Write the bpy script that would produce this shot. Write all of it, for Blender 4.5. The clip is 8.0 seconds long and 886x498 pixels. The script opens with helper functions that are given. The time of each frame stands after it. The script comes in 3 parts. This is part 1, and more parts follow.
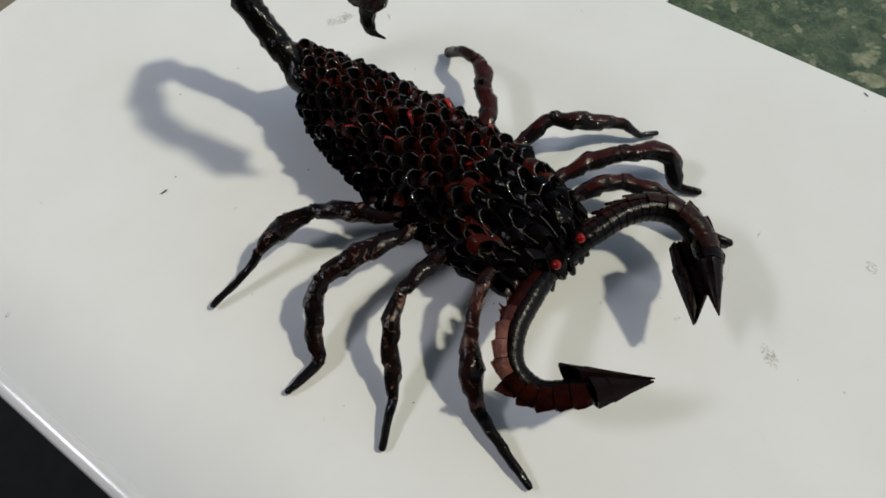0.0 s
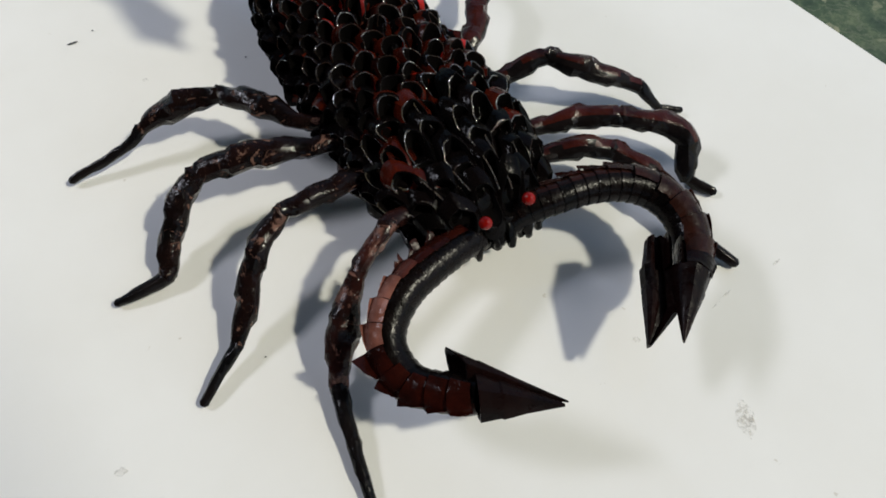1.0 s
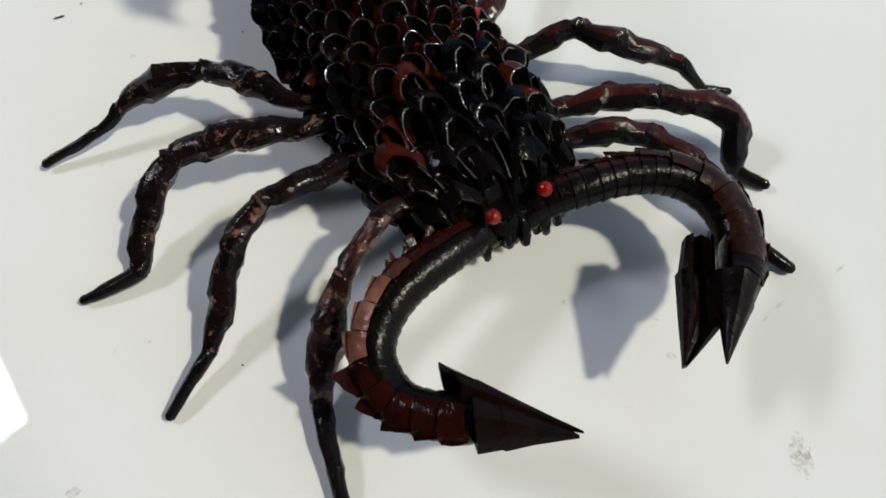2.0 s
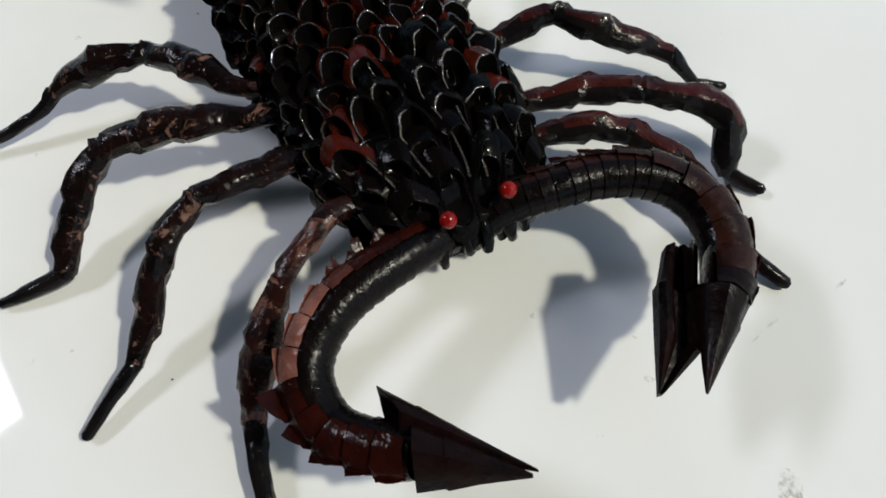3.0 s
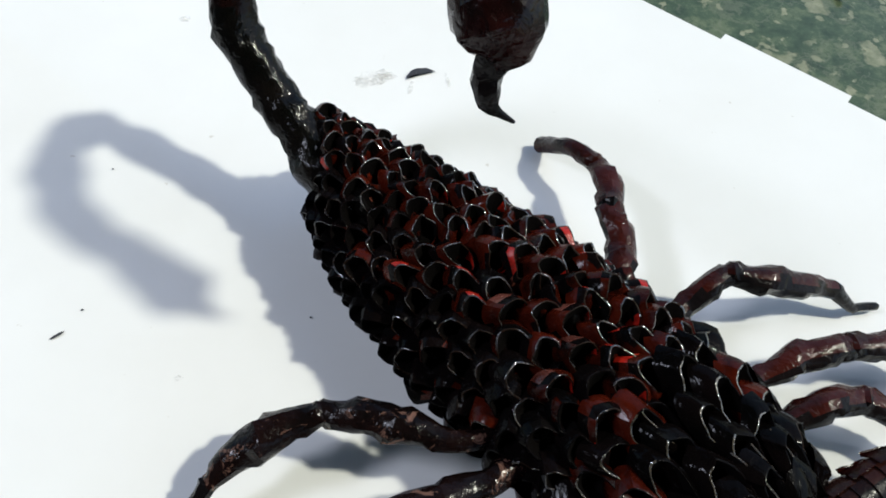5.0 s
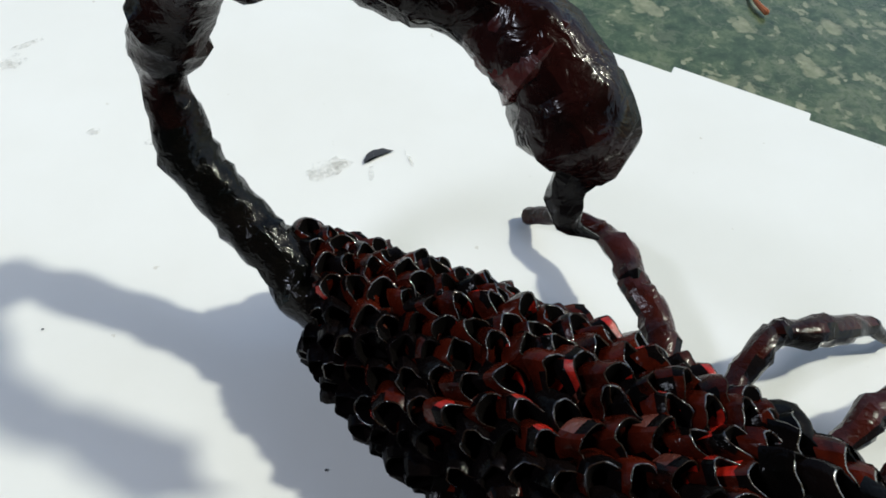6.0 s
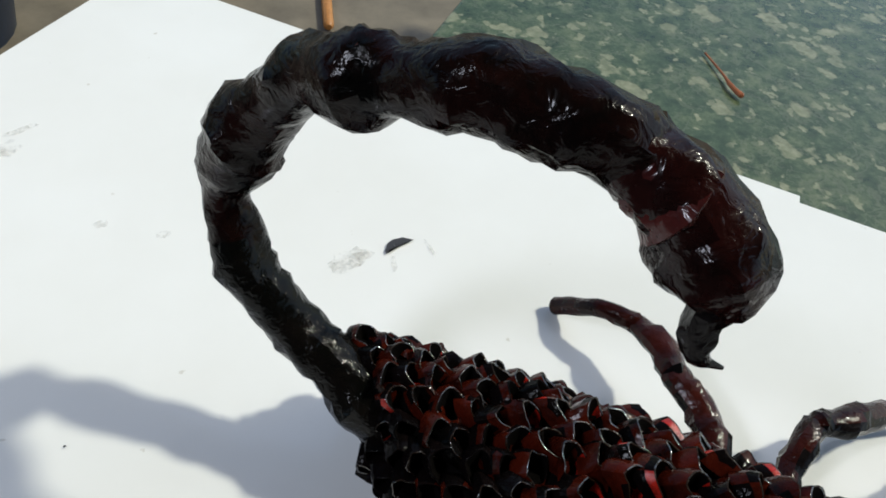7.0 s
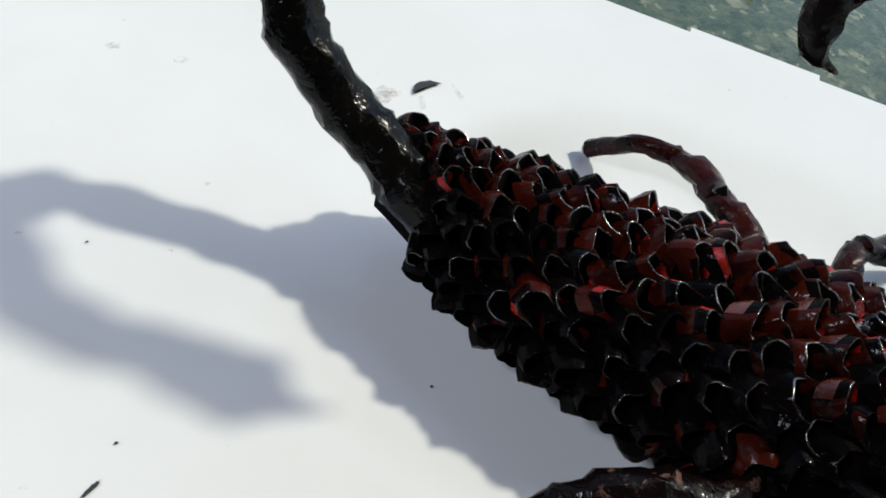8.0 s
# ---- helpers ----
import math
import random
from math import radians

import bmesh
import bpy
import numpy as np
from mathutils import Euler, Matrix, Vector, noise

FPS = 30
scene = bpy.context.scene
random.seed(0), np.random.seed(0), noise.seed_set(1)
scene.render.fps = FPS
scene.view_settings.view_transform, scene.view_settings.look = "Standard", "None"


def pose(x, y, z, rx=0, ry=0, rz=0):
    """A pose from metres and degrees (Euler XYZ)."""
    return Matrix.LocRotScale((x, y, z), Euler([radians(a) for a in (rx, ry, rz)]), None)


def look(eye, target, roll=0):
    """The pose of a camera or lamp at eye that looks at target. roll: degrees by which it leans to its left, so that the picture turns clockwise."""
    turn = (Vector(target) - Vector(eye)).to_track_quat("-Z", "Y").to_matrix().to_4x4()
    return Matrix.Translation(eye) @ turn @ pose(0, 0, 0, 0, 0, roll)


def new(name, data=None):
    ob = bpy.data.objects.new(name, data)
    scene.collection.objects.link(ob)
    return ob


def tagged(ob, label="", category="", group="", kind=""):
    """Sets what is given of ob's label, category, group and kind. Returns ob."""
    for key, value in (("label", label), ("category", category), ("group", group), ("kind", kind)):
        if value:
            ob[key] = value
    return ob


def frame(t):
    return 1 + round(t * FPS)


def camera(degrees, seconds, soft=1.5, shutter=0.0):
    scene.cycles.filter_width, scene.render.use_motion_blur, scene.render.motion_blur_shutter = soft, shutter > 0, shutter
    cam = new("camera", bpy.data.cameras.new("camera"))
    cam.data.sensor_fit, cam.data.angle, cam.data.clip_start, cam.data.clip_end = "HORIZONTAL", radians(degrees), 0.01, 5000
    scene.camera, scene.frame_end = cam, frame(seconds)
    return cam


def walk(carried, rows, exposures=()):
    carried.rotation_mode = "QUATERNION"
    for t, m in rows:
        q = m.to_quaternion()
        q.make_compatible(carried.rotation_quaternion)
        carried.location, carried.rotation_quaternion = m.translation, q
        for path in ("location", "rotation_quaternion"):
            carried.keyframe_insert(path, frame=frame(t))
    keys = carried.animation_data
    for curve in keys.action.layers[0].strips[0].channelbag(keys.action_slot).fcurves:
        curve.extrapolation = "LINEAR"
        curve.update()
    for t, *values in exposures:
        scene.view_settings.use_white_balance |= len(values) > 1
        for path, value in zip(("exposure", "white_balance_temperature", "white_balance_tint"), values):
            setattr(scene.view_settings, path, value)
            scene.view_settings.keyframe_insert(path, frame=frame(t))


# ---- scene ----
cam = camera(63.3, 8.0, 1.7)
PATH = [
    (0, (0.06, 0.112, 0.417), (0.063, 1.08, -1.334), -4.4),
    (0.5, (0.11, 0.121, 0.352), (0.012, 1.056, -1.413), 0.2),
    (1, (0.131, 0.137, 0.31), (-0.015, 1.113, -1.43), 2.0),
    (1.5, (0.136, 0.148, 0.278), (-0.07, 1.104, -1.467), -0.7),
    (2, (0.143, 0.161, 0.272), (-0.116, 1.109, -1.47), -2.9),
    (2.2, (0.15, 0.174, 0.263), (-0.107, 1.103, -1.489), -2.9),
    (3.3, (0.157, 0.186, 0.247), (-0.125, 1.126, -1.496), -2.5),
    (3.5, (0.155, 0.193, 0.25), (-0.112, 1.099, -1.513), -1.9),
    (4, (0.111, 0.222, 0.27), (-0.095, 1.118, -1.505), -0.0),
    (4.5, (0.056, 0.244, 0.283), (-0.013, 1.198, -1.473), 4.4),
    (4.7, (0.033, 0.25, 0.28), (0.036, 1.291, -1.428), 5.2),
    (5.8, (-0.023, 0.314, 0.252), (0.34, 1.467, -1.342), 6.3),
    (6, (-0.029, 0.317, 0.254), (0.37, 1.481, -1.323), 6.4),
    (6.5, (-0.054, 0.328, 0.256), (0.468, 1.548, -1.24), 8.6),
    (7, (-0.068, 0.345, 0.26), (0.534, 1.562, -1.209), 11.1),
    (7.5, (-0.091, 0.336, 0.241), (0.594, 1.543, -1.2), 14.8),
    (8, (-0.102, 0.314, 0.206), (0.589, 1.451, -1.287), 16.4),
]
EXPOSURES = [(0, -0.11, 6600, 2), (0.5, 0.16, 6550, 4), (1.5, 0.16, 6530, 3), (3.5, 0.30, 6300, 3), (4.5, 0.55, 6150, 3), (6, 0.34, 6220, 0), (7.5, 0.31, 6350, 2), (8, 0.33, 6280, 3)]
walk(cam, [(t, look(eye, target, roll)) for t, eye, target, roll in PATH], EXPOSURES)
SKY, SUN, OPENING = 0.115, 2.15, 50.0

# ---- light ----
world = bpy.data.worlds.new("sky")
scene.world = world
world.use_nodes = True
wn = world.node_tree
sky = wn.nodes.new("ShaderNodeTexSky")
sky.sky_type, sky.sun_disc = "NISHITA", False
sky.sun_elevation, sky.sun_rotation = radians(52), radians(96)
sky.dust_density, sky.air_density = 1.6, 1.0
wn.nodes["Background"].inputs["Strength"].default_value = SKY
wn.links.new(sky.outputs["Color"], wn.nodes["Background"].inputs["Color"])
sun = new("sun", bpy.data.lights.new("sun", "SUN"))
sun.data.energy, sun.data.angle, sun.data.color = SUN, radians(3.2), (1.0, 0.93, 0.79)
sun.matrix_world = look((0.78 * 3, -0.065 * 3, 3), (0, 0, 0))

# the roof light, a small rectangular hole in the ceiling, for the sky's light through it
ROOF_LIGHT = (-2.27, 0.28, 2.36)
opening = new("opening_light", bpy.data.lights.new("opening_light", "AREA"))
opening.data.shape, opening.data.size, opening.data.size_y = "RECTANGLE", 0.60, 0.80
opening.data.energy, opening.data.color = OPENING, (0.86, 0.845, 1.0)
opening.matrix_world = pose(*ROOF_LIGHT, 0, 0, -40.1)


# ---- materials ----
def material(name):
    m = bpy.data.materials.new(name)
    m.use_nodes = True
    return m, m.node_tree, m.node_tree.nodes["Principled BSDF"]


def node(nt, kind, **values):
    n = nt.nodes.new("ShaderNode" + kind)
    for key, value in values.items():
        n.inputs[key.replace("_", " ")].default_value = value
    return n


def ramp(nt, source, stops):
    r = nt.nodes.new("ShaderNodeValToRGB")
    while len(r.color_ramp.elements) < len(stops):
        r.color_ramp.elements.new(0.5)
    for e, (at, colour) in zip(r.color_ramp.elements, stops):
        e.position, e.color = at, (*colour, 1)
    nt.links.new(source, r.inputs["Fac"])
    return r.outputs["Color"]


def blend(nt, fac, a, b):
    m = nt.nodes.new("ShaderNodeMix")
    m.data_type = "RGBA"
    for value, socket in ((fac, m.inputs["Factor"]), (a, m.inputs[6]), (b, m.inputs[7])):
        if isinstance(value, (tuple, float, int)):
            socket.default_value = (*value, 1) if isinstance(value, tuple) else value
        else:
            nt.links.new(value, socket)
    return m.outputs[2]


def coords(nt, unit=1.0):
    """Object coordinates in metres; unit: the metres of one unit of a shared, scaled mesh."""
    at = nt.nodes.new("ShaderNodeTexCoord").outputs["Object"]
    if unit == 1.0:
        return at
    m = nt.nodes.new("ShaderNodeVectorMath")
    m.operation = "SCALE"
    m.inputs["Scale"].default_value = unit
    nt.links.new(at, m.inputs[0])
    return m.outputs[0]


def noise_fac(nt, at, scale, detail=4.0, rough=0.55, distort=0.0):
    n = node(nt, "TexNoise", Scale=scale, Detail=detail, Roughness=rough, Distortion=distort)
    nt.links.new(at, n.inputs["Vector"])
    return n.outputs["Fac"]


def relief(nt, b, height, strength, distance):
    n = node(nt, "Bump", Strength=strength, Distance=distance)
    nt.links.new(height, n.inputs["Height"])
    nt.links.new(n.outputs["Normal"], b.inputs["Normal"])
    nt.links.new(n.outputs["Normal"], b.inputs["Coat Normal"])


def lacquered(name, dark, mid, worn, wear=0.66, gloss=0.2, bump=0.5, unit=1.0, fleck=190, shine=0.12, crinkle=210, coat=0.0):
    """Varnished paper: a dark ground, browner clouds, pale rubbed flecks, crinkled relief."""
    m, nt, b = material(name)
    at = coords(nt, unit)
    info = nt.nodes.new("ShaderNodeObjectInfo").outputs["Random"]
    shift = nt.nodes.new("ShaderNodeVectorMath")
    shift.operation = "ADD"
    nt.links.new(at, shift.inputs[0])
    nt.links.new(info, shift.inputs[1])
    at = shift.outputs[0]
    clouds = ramp(nt, noise_fac(nt, at, 55, 5, 0.6), [(0.35, dark), (0.62, mid)])
    flecks = ramp(nt, noise_fac(nt, at, fleck, 6, 0.7, 1.2), [(wear, (0, 0, 0)), (wear + 0.08, (1, 1, 1))])
    nt.links.new(blend(nt, flecks, clouds, worn), b.inputs["Base Color"])
    nt.links.new(ramp(nt, noise_fac(nt, at, 260, 4), [(0.3, (gloss * 0.6,) * 3), (0.75, (gloss * 1.9,) * 3)]), b.inputs["Roughness"])
    b.inputs["Specular IOR Level"].default_value = shine
    b.inputs["Coat Weight"].default_value, b.inputs["Coat Roughness"].default_value = coat, 0.06
    relief(nt, b, noise_fac(nt, at, crinkle, 3, 0.5, 0.8), bump, 0.15 / crinkle)
    return m


def plain(name, colour, rough=0.5, amount=0.25, scale=60, bump=0.15, dist=0.001, unit=1.0):
    m, nt, b = material(name)
    f = noise_fac(nt, coords(nt, unit), scale, 5, 0.6)
    nt.links.new(ramp(nt, f, [(0.3, tuple(c * (1 - amount) for c in colour)), (0.7, tuple(c * (1 + amount) for c in colour))]), b.inputs["Base Color"])
    b.inputs["Roughness"].default_value = rough
    relief(nt, b, noise_fac(nt, coords(nt, unit), scale * 6, 4), bump, dist)
    return m


FINGER = lacquered("dark_folded_paper", (0.0018, 0.0012, 0.0012), (0.008, 0.0026, 0.0022), (0.08, 0.03, 0.02), 0.74, 0.28, 0.5, 1.0, 190, 0.09)
BLACK = lacquered("black_lacquered_paper", (0.003, 0.003, 0.0035), (0.008, 0.006, 0.006), (0.05, 0.035, 0.03), 0.77, 0.13, 0.7)
LEG = lacquered("leg_paper", (0.0025, 0.002, 0.002), (0.009, 0.004, 0.0036), (0.15, 0.08, 0.06), 0.57, 0.14, 1.0, 1.0, 120, 0.15, 330)
LEG_TAN = lacquered("rubbed_leg_paper", (0.004, 0.0026, 0.0026), (0.03, 0.009, 0.007), (0.13, 0.062, 0.048), 0.52, 0.18, 0.9, 1.0, 80, 0.15, 330)
LEG_RED = lacquered("red_brown_leg_paper", (0.012, 0.0035, 0.003), (0.042, 0.0085, 0.006), (0.16, 0.06, 0.045), 0.74, 0.13, 1.2, 1.0, 130, 0.18, 380)
TAIL_ROOT = lacquered("black_green_tail_paper", (0.0015, 0.0018, 0.0015), (0.0045, 0.0036, 0.003), (0.08, 0.06, 0.05), 0.72, 0.12, 1.3, 1.0, 150, 0.08, 330, 0.17)
TAIL = lacquered("tail_paper", (0.0016, 0.0016, 0.0014), (0.012, 0.0036, 0.003), (0.12, 0.055, 0.05), 0.67, 0.17, 1.2, 1.0, 110, 0.08, 230, 0.12)
MOUTH = lacquered("black_mouth_paper", (0.002, 0.002, 0.002), (0.005, 0.004, 0.004), (0.03, 0.02, 0.018), 0.78, 0.12, 0.6, 1.0, 190, 0.09)
BULB = lacquered("bulb_paper", (0.003, 0.0016, 0.0014), (0.015, 0.0034, 0.003), (0.09, 0.022, 0.02), 0.7, 0.18, 1.2, 1.0, 110, 0.11, 190, 0.2)
NECK = lacquered("red_creased_paper", (0.006, 0.0018, 0.0018), (0.06, 0.011, 0.01), (0.3, 0.12, 0.11), 0.64, 0.2, 1.0, 1.0, 120, 0.2, 170, 0.25)
PLATE = lacquered("red_brown_plate_paper", (0.005, 0.0016, 0.0013), (0.024, 0.0042, 0.0026), (0.2, 0.085, 0.06), 0.73, 0.16, 0.7)
DUSTY = lacquered("dusty_plate_paper", (0.02, 0.006, 0.005), (0.08, 0.022, 0.016), (0.35, 0.2, 0.15), 0.6, 0.25, 0.9)
BAND = lacquered("black_band_paper", (0.0016, 0.0014, 0.0014), (0.005, 0.003, 0.0027), (0.06, 0.035, 0.03), 0.76, 0.2, 0.7, 1.0, 190, 0.12, 420)
BROWN_PLATE = lacquered("brown_plate_paper", (0.006, 0.0026, 0.002), (0.026, 0.0085, 0.0058), (0.16, 0.08, 0.06), 0.75, 0.24, 0.5, 1.0, 190, 0.15, 420)
# rubbed pinkish paper, lightened further to paint the sun's glare on it
PINK = lacquered("rubbed_glare_paper", (0.08, 0.026, 0.018), (0.25, 0.10, 0.072), (0.42, 0.24, 0.18), 0.62, 0.2)
ARM = lacquered("brown_arm_paper", (0.006, 0.003, 0.0026), (0.024, 0.008, 0.006), (0.14, 0.05, 0.035), 0.74, 0.14, 0.6)
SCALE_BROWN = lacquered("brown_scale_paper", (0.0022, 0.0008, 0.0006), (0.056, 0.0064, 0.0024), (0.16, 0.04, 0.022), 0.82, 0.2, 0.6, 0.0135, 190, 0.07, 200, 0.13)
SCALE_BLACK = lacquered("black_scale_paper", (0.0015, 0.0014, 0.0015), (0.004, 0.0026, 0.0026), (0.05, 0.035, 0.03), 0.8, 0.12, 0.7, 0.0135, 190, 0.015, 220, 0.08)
SCALE_FACE = lacquered("black_face_paper", (0.0012, 0.0012, 0.0012), (0.003, 0.002, 0.002), (0.04, 0.03, 0.025), 0.8, 0.14, 0.7, 0.0135, 190, 0.02, 220, 0.1)
# pale pinkish flap colour that paints sun glints on brown paper
SCALE_GLINT = lacquered("glint_scale_paper", (0.05, 0.012, 0.008), (0.16, 0.05, 0.035), (0.3, 0.15, 0.12), 0.7, 0.16, 0.9, 0.0135, 190, 0.3, 300, 0.5)


def cut_edge(name, colour, bare):
    """A cut paper edge: varnish lies on it in short beads, bare fibre between them."""
    m, nt, b = material(name)
    at = coords(nt, 0.0135)
    info = nt.nodes.new("ShaderNodeObjectInfo").outputs["Random"]
    shift = nt.nodes.new("ShaderNodeVectorMath")
    shift.operation = "ADD"
    nt.links.new(at, shift.inputs[0])
    nt.links.new(info, shift.inputs[1])
    at = shift.outputs[0]
    nt.links.new(ramp(nt, noise_fac(nt, at, 260, 5, 0.6), [(0.3, tuple(c * 0.3 for c in colour)), (0.7, tuple(c * 1.6 for c in colour))]), b.inputs["Base Color"])
    b.inputs["Roughness"].default_value, b.inputs["Specular IOR Level"].default_value = 0.4, 0.08
    beads = ramp(nt, noise_fac(nt, at, 150, 3, 0.6, 0.5), [(bare, (0, 0, 0)), (bare + 0.065, (1, 1, 1))])
    nt.links.new(beads, b.inputs["Coat Weight"])
    b.inputs["Coat Roughness"].default_value, b.inputs["Coat IOR"].default_value = 0.09, 2.1
    relief(nt, b, noise_fac(nt, at, 1100, 2), 0.35, 0.0007)
    return m


EDGE = cut_edge("cut_paper_edge", (0.010, 0.005, 0.003), 0.455)
# paler copy of the edge for the head, its glints put into the base colour
EDGE_GLINT = cut_edge("glint_cut_edge", (0.05, 0.042, 0.03), 0.36)
RIDGE = plain("cut_ridge_edge", (0.022, 0.015, 0.010), 0.2, 0.9, 400, 1.0, 0.0005)
RED = plain("red_paper", (0.30, 0.012, 0.0065), 0.2, 0.6, 220, 0.3, 0.001, 0.0135)
CORE = plain("black_paper_core", (0.002, 0.0015, 0.0015), 0.9, 0.3, 150)
CORE.node_tree.nodes["Principled BSDF"].inputs["Specular IOR Level"].default_value = 0.05
BEAD = plain("red_bead", (0.17, 0.004, 0.003), 0.09, 0.3, 200, 0.05)
BEAD.node_tree.nodes["Principled BSDF"].inputs["Specular IOR Level"].default_value = 0.3


def board_material():
    m, nt, b = material("white_laminate")
    at = coords(nt)
    tint = ramp(nt, noise_fac(nt, at, 9, 4), [(0.35, (0.76, 0.755, 0.735)), (0.7, (0.8, 0.8, 0.79))])
    specks = ramp(nt, noise_fac(nt, at, 130, 3, 0.5), [(0.735, (0, 0, 0)), (0.77, (1, 1, 1))])
    nt.links.new(blend(nt, specks, tint, (0.62, 0.6, 0.56)), b.inputs["Base Color"])
    nt.links.new(ramp(nt, noise_fac(nt, at, 22, 5), [(0.3, (0.03,) * 3), (0.75, (0.06,) * 3)]), b.inputs["Roughness"])
    b.inputs["Specular IOR Level"].default_value = 0.45
    relief(nt, b, noise_fac(nt, at, 500, 2), 0.02, 0.0001)
    return m


def marble_material():
    m, nt, b = material("green_marble")
    at = coords(nt)
    wob = node(nt, "TexNoise", Scale=85, Detail=6)
    nt.links.new(at, wob.inputs["Vector"])
    mv = nt.nodes.new("ShaderNodeVectorMath")
    mv.operation = "MULTIPLY_ADD"
    nt.links.new(wob.outputs["Color"], mv.inputs[0])
    mv.inputs[1].default_value = (0.026, 0.026, 0.026)
    nt.links.new(at, mv.inputs[2])
    vor = node(nt, "TexVoronoi", Scale=50)
    nt.links.new(mv.outputs[0], vor.inputs["Vector"])
    ground = ramp(nt, noise_fac(nt, at, 60, 9, 0.75), [(0.3, (0.019, 0.034, 0.015)), (0.5, (0.056, 0.083, 0.040)), (0.72, (0.16, 0.185, 0.10))])
    chip = ramp(nt, noise_fac(nt, at, 160, 5), [(0.3, (0.17, 0.185, 0.105)), (0.7, (0.33, 0.325, 0.21))])
    colour = ground
    for source, cut, size in ((vor, 0.72, 0.46), (None, 0.66, 0.40)):
        if source is None:
            source = node(nt, "TexVoronoi", Scale=95)
            nt.links.new(mv.outputs[0], source.inputs["Vector"])
        sep = nt.nodes.new("ShaderNodeSeparateColor")
        nt.links.new(source.outputs["Color"], sep.inputs["Color"])
        edge = ramp(nt, source.outputs["Distance"], [(size - 0.1, (1, 1, 1)), (size + 0.05, (0, 0, 0))])
        pick = ramp(nt, sep.outputs["Red"], [(cut, (0, 0, 0)), (cut + 0.05, (1, 1, 1))])
        mul = nt.nodes.new("ShaderNodeMix")
        mul.data_type, mul.blend_type = "RGBA", "MULTIPLY"
        mul.inputs["Factor"].default_value = 1
        nt.links.new(edge, mul.inputs[6])
        nt.links.new(pick, mul.inputs[7])
        half = nt.nodes.new("ShaderNodeMath")
        half.operation = "MULTIPLY"
        half.inputs[1].default_value = 0.75
        nt.links.new(mul.outputs[2], half.inputs[0])
        colour = blend(nt, half.outputs[0], colour, chip)
    vein = ramp(nt, noise_fac(nt, mv.outputs[0], 14, 4, 0.6, 1.5), [(0.47, (0, 0, 0)), (0.5, (0.4, 0.4, 0.4)), (0.53, (0, 0, 0))])
    colour = blend(nt, vein, colour, (0.16, 0.17, 0.11))
    nt.links.new(colour, b.inputs["Base Color"])
    b.inputs["Roughness"].default_value = 0.22
    relief(nt, b, noise_fac(nt, at, 220, 3), 0.05, 0.001)
    return m


def stain_material(name, colour, low, high, scale):
    m, nt, b = material(name)
    b.inputs["Base Color"].default_value = (*colour, 1)
    b.inputs["Roughness"].default_value = 0.6
    at = coords(nt)
    n = noise_fac(nt, at, scale, 5, 0.65)
    nt.links.new(ramp(nt, n, [(low, (0, 0, 0)), (high, (1, 1, 1))]), b.inputs["Alpha"])
    return m


BOARD = board_material()
MARBLE = marble_material()
SMUDGE = stain_material("grey_smudge", (0.52, 0.49, 0.44), 0.42, 1.0, 420)
FAINT = stain_material("faint_smudge", (0.55, 0.53, 0.49), 0.42, 1.0, 160)
INK = stain_material("dark_fleck", (0.03, 0.03, 0.035), 0.2, 0.4, 400)

# ---- shape helpers ----
O = Vector((0.0532, 0.3915, 0.0))  # the middle of the body on the board
AX = Vector((0.694, -0.72, 0.0)).normalized()  # towards the head
AY = Vector((-AX.y, AX.x, 0.0))
UP = Vector((0, 0, 1))


def body_point(x, y, z):
    """From lengths along and across the body to a place relative to O."""
    return AX * x + AY * y + UP * z


def part(name, bm, mats, parent, label="", smooth=False):
    me = bpy.data.meshes.new(name)
    bm.to_mesh(me)
    bm.free()
    for m in mats if isinstance(mats, (list, tuple)) else [mats]:
        me.materials.append(m)
    if smooth:
        me.polygons.foreach_set("use_smooth", [True] * len(me.polygons))
    ob = new(name, me)
    ob.parent = parent
    return tagged(ob, label)


def bm_from(verts, faces, mat_of=None):
    bm = bmesh.new()
    vs = [bm.verts.new(v) for v in verts]
    for i, f in enumerate(faces):
        face = bm.faces.new([vs[k] for k in f])
        if mat_of:
            face.material_index = mat_of[i]
    bmesh.ops.recalc_face_normals(bm, faces=bm.faces)
    return bm


def creased(bm, degrees=24):
    """Smooth faces that break at every fold sharper than that."""
    bm.normal_update()
    for f in bm.faces:
        f.smooth = True
    for e in bm.edges:
        e.smooth = len(e.link_faces) == 2 and e.calc_face_angle() < radians(degrees)
    return bm


def spline(pts, radii, step):
    """Points and radii along a smooth line through pts."""
    pts = [Vector(p) for p in pts]
    out = []
    for i in range(len(pts) - 1):
        p0, p1, p2, p3 = pts[max(i - 1, 0)], pts[i], pts[i + 1], pts[min(i + 2, len(pts) - 1)]
        n = max(2, int((p2 - p1).length / step))
        for k in range(n):
            t = k / n
            p = 0.5 * (2 * p1 + (p2 - p0) * t + (2 * p0 - 5 * p1 + 4 * p2 - p3) * t * t + (3 * p1 - p0 - 3 * p2 + p3) * t ** 3)
            w = t * t * (3 - 2 * t)
            out.append((p, radii[i] * (1 - w) + radii[i + 1] * w))
    out.append((pts[-1], radii[-1]))
    return out


def rings_along(line):
    """Parallel-carried axes for each point of a line."""
    axes, side = [], None
    for i, (p, r) in enumerate(line):
        d = (line[min(i + 1, len(line) - 1)][0] - line[max(i - 1, 0)][0]).normalized()
        if side is None:
            side = d.cross(UP if abs(d.z) < 0.9 else AX).normalized()
        side = (side - d * side.dot(d)).normalized()
        axes.append((p, r, d, side, d.cross(side)))
    return axes


